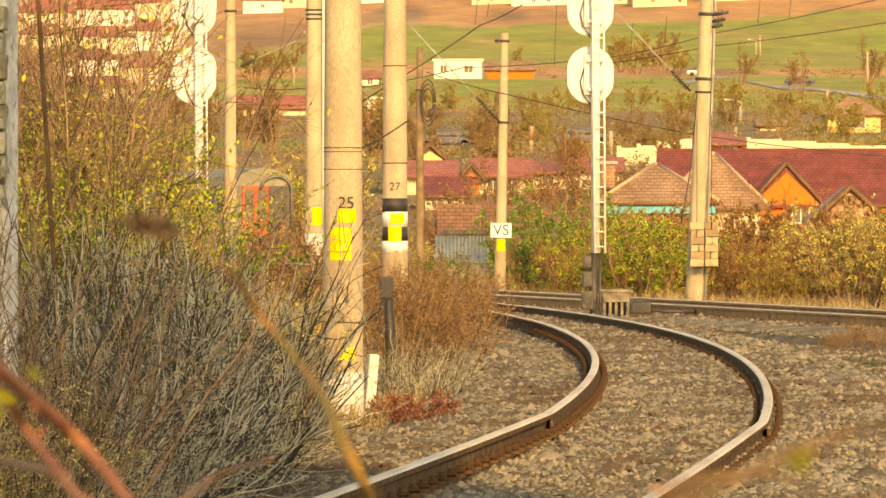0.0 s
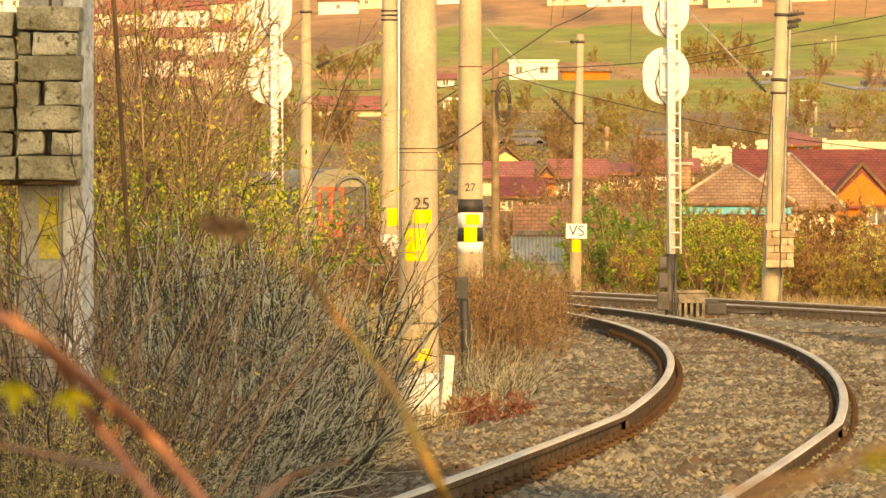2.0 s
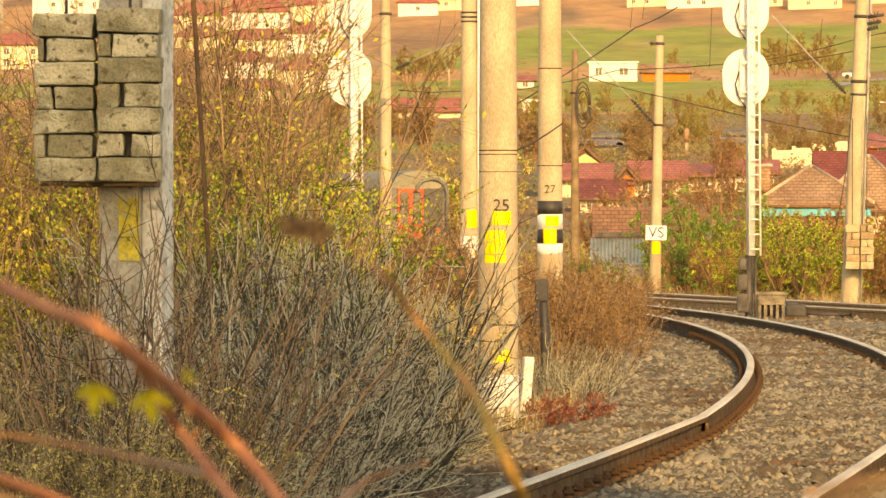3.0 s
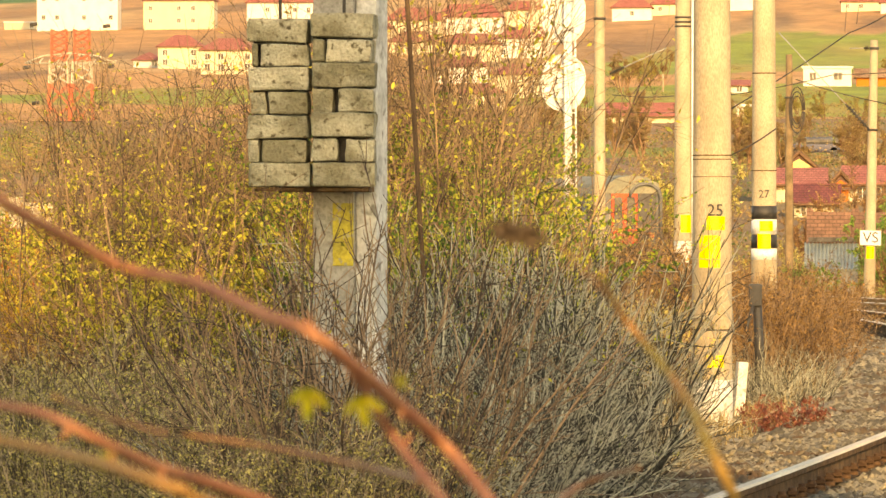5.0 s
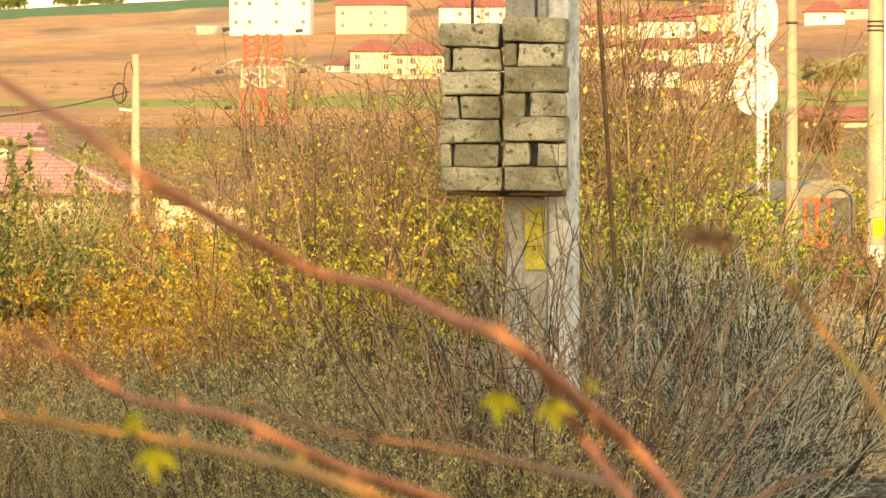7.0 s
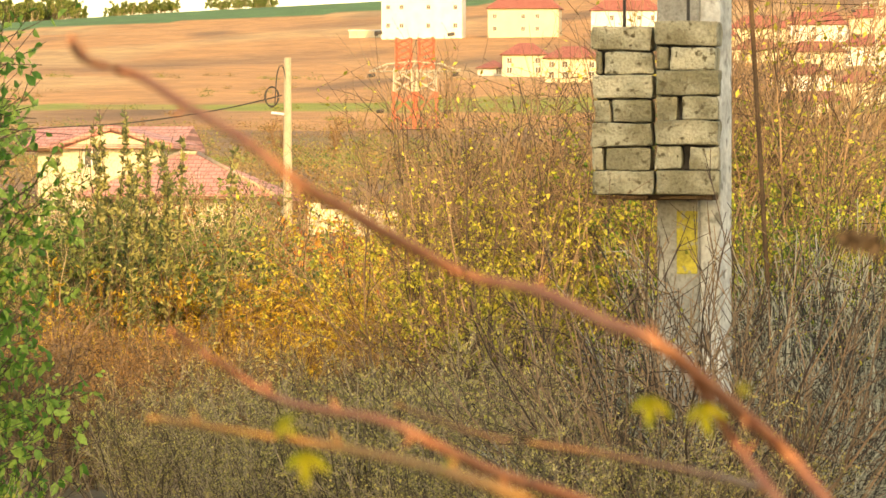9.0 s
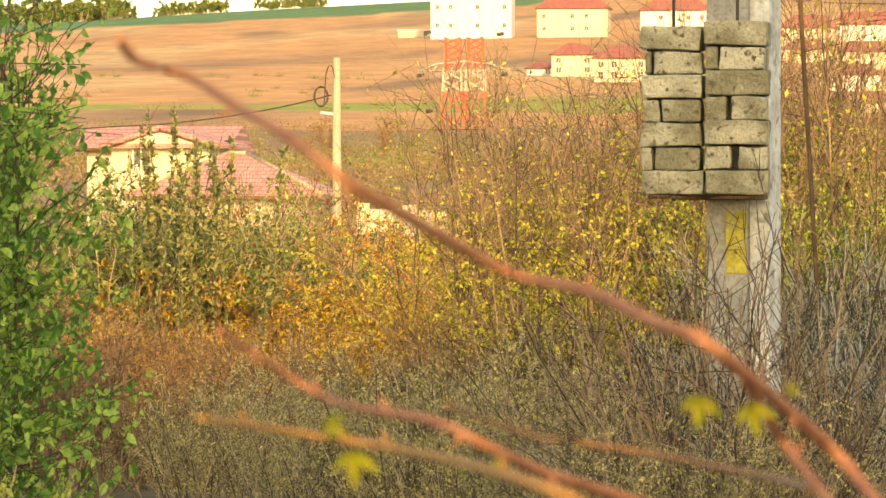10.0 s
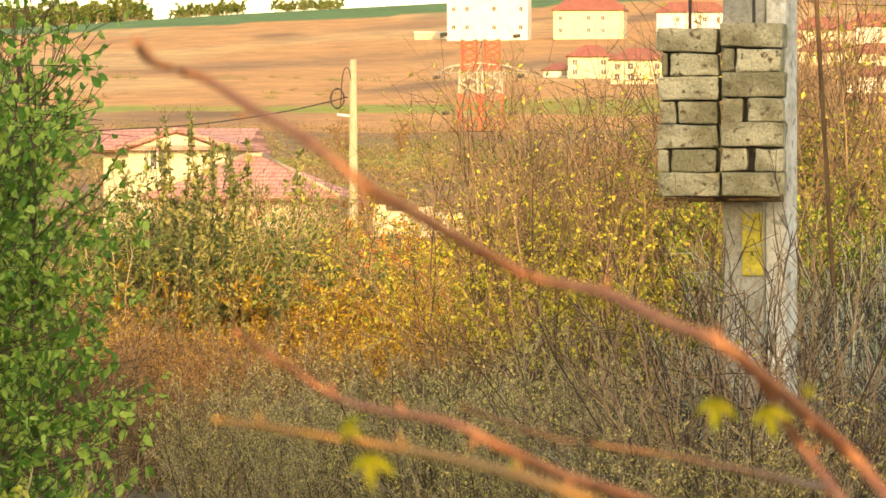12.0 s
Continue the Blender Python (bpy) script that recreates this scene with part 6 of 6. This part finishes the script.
def build_leafy_tree():
    """Young green trees with drooping leaves at the end of the pan."""
    tree = Kind("leafy_tree", "young green-leaved tree with drooping oval leaves", "green trees", (61, 62), h=2.7, spread=0.3, stems=7, twigs=46, subs=4, leaves=10500, leaf=0.032, top=0.95, bark=BARK_DARK, leaf_m=LEAF_GREEN, r=0.012, lean=0.2, low=0.12, slim=0.68, bend=0.05, reach=0.85, rounded=True, droop=1.1, crown=(0.74, 1.55, 1.7))
    for b, d, s in ((-1450, 25.2, 1.06), (-1610, 24.4, 1.1), (-1445, 26.6, 1.02)):
        tree.plant((b - 784) * d / F, d, s, rnd, ground_z(0, d) - 0.05)
    low = Kind("green_shrub", "low leafy yellow-green shrub at the foot of the tree", "green shrubs", (67, 68), h=1.1, spread=0.6, stems=16, twigs=14, subs=3, leaves=2600, leaf=0.034, bark=BARK_BROWN, leaf_m=LEAF_YG, r=0.006, lean=0.6, low=0.1, slim=0.6, rounded=True, droop=0.6)
    for b, d, s in ((-1290, 23.0, 0.80), (-1390, 22.6, 0.92), (-1480, 22.0, 0.9), (-1240, 24.5, 0.7)):
        low.plant((b - 784) * d / F, d, s, rnd)


build_leafy_tree()

# ---- bramble shoots close to the lens ----
STEM_RED = surface("red_stem", (0.33, 0.135, 0.09), (0.46, 0.22, 0.13), 30, 0.85, 0.1, 200, spec=0.15)
STEM_GREEN = surface("green_stem", (0.30, 0.18, 0.05), (0.40, 0.20, 0.08), 30, 0.85, 0.1, 200)
STEM_DRY = surface("dry_stem", (0.16, 0.08, 0.04), (0.26, 0.14, 0.07), 30, 0.7, 0.1, 200)
STEM_LIME = surface("lime_stem", (0.30, 0.23, 0.06), (0.40, 0.19, 0.08), 12, 0.85, 0.1, 200, spec=0.15)
LEAF_LIME = leaf_mat("lime_leaf", (0.34, 0.44, 0.04), (0.66, 0.58, 0.07), 0.5)


def shoot(label, mat, d, marks, r0, r1, thorns=0, leaves=(), side=()):
    """A bramble shoot through survey marks, with thorns and small leaves."""
    pts = [sight(b, e, d + 0.15 * math.sin(i)) for i, (b, e) in enumerate(marks)]
    o = pts[0].copy()
    t = thing("bramble_shoot", o, label, "bramble", "bramble shoots")
    fine = []
    for i in range(len(pts) - 1):
        a, b, c, e = pts[max(i - 1, 0)], pts[i], pts[i + 1], pts[min(i + 2, len(pts) - 1)]
        for k in range(5):
            q = k / 5
            fine.append(0.5 * ((2 * b) + (c - a) * q + (2 * a - 5 * b + 4 * c - e) * q * q + (3 * b - a - 3 * c + e) * q ** 3))
    fine.append(pts[-1])
    n = len(fine)
    part("stem", a_tube([p - o for p in fine], [r0 + (r1 - r0) * i / (n - 1) for i in range(n)], 10), mat, t)
    for k in range(thorns):
        i = int((k + 0.5) / thorns * n)
        s = Vector((rnd.uniform(-1, 1), 0, rnd.choice((-1, 1)))).normalized()
        part("thorn", a_tube([fine[i] - o, fine[i] - o + s * 0.008], [0.0018, 0.0003], 5), mat, t)
    for b, e, size, turn in leaves:
        c = sight(b, e, d) - o
        for j in range(3):
            a = radians(turn + 46 * (j - 1))
            s = size * (0.8, 1.1, 0.95)[j]
            w = Vector((math.sin(a), 0.25, -math.cos(a)))
            sd = Vector((math.cos(a), 0.1, math.sin(a)))
            bm = bmesh.new()
            rowl = [(0, 0), (0.25, 0.8), (0.55, 1.0), (0.85, 0.5), (1, 0)]
            mid = [bm.verts.new(c + w * s * q + Vector((0, 0.15 * s * q * q, 0))) for q, _ in rowl]
            for sg in (-1, 1):
                out = [bm.verts.new(m.co + sd * sg * s * 0.16 * wd + Vector((0, -0.004, 0))) for m, (_, wd) in zip(mid, rowl)]
                for i in range(4):
                    bm.faces.new((mid[i], mid[i + 1], out[i + 1], out[i]))
            bmesh.ops.remove_doubles(bm, verts=bm.verts, dist=1e-5)
            part("leaf", bm, LEAF_LIME, t)
    return t


shoot("long arching red-brown bramble shoot with thorns close to the lens", STEM_RED, 3.0,
      [(-1143, 38), (-1118, 75), (-1020, 106), (-936, 158), (-826, 223), (-736, 293), (-626, 358), (-526, 413), (-426, 463), (-306, 488), (-186, 543), (-96, 578), (-16, 643), (54, 703), (134, 773), (210, 865), (300, 990)], 0.0018, 0.0030, 8)
shoot("forked red bramble side shoot", STEM_RED, 2.95, [(-30, 640), (20, 720), (60, 780), (130, 870), (190, 960)], 0.0016, 0.0027, 3, [(-104, 672, 0.014, -4), (-14, 686, 0.0135, 12), (52, 668, 0.006, 120)])
shoot("lower red-green bramble shoot", STEM_RED, 3.1, [(-965, 560), (-866, 623), (-786, 673), (-706, 698), (-586, 718), (-486, 763), (-376, 813), (-200, 870), (0, 960)], 0.0012, 0.0028, 6)
shoot("pale green bramble shoot with lime leaves", STEM_GREEN, 2.8, [(-1000, 715), (-846, 738), (-686, 763), (-556, 788), (-426, 823), (-300, 870), (-150, 940)], 0.0012, 0.0027, 4, [(-772, 722, 0.009, 60), (-722, 772, 0.014, 2), (-480, 800, 0.007, 60)])
shoot("thin green and red shoot rising before the ballast", STEM_LIME, 3.2, [(415, 470), (440, 530), (487, 590), (557, 680), (597, 760), (637, 840), (670, 920)], 0.001, 0.0026, 3)
shoot("thin faded bramble twig low in the grass", STEM_DRY, 3.4, [(-560, 690), (-400, 745), (-200, 775), (0, 815), (100, 840)], 0.001, 0.002)
shoot("short red shoot tip near the ground", STEM_DRY, 4.0, [(480, 815), (420, 830), (370, 850), (320, 890)], 0.0012, 0.0024)
shoot("dry orange grass stalk out of focus", STEM_GREEN, 1.8, [(1640, 740), (1530, 762), (1420, 795), (1310, 845), (1180, 900)], 0.0008, 0.0016, 0, [(1402, 800, 0.007, 35)])
shoot("dry orange grass stalk bent over the ballast", STEM_GREEN, 2.4, [(1480, 900), (1400, 850), (1290, 838), (1160, 870)], 0.0006, 0.0012)


def build_seed_head():
    d = 3.3
    pts = [sight(b, e, d) for b, e in ((232, 392), (262, 395), (298, 404), (345, 425), (400, 480), (432, 520))]
    t = thing("dry_seed_head", pts[0], "dark brown drooping dry seed head on a thin stalk", "seed head")
    part("stalk", a_tube([p - pts[0] for p in pts], 0.0007, 6), STEM_DRY, t)
    rng = np.random.default_rng(5)
    v, f = leaf_quads(rng, np.array([tuple((pts[0].lerp(pts[2], k)) - pts[0]) for k in rng.random(320)]) + rng.normal(0, 0.0011, (320, 3)), 0.0046, 0.5)
    part("seed_tuft", raw_mesh(v, f, BARK_DARK), None, t)


build_seed_head()
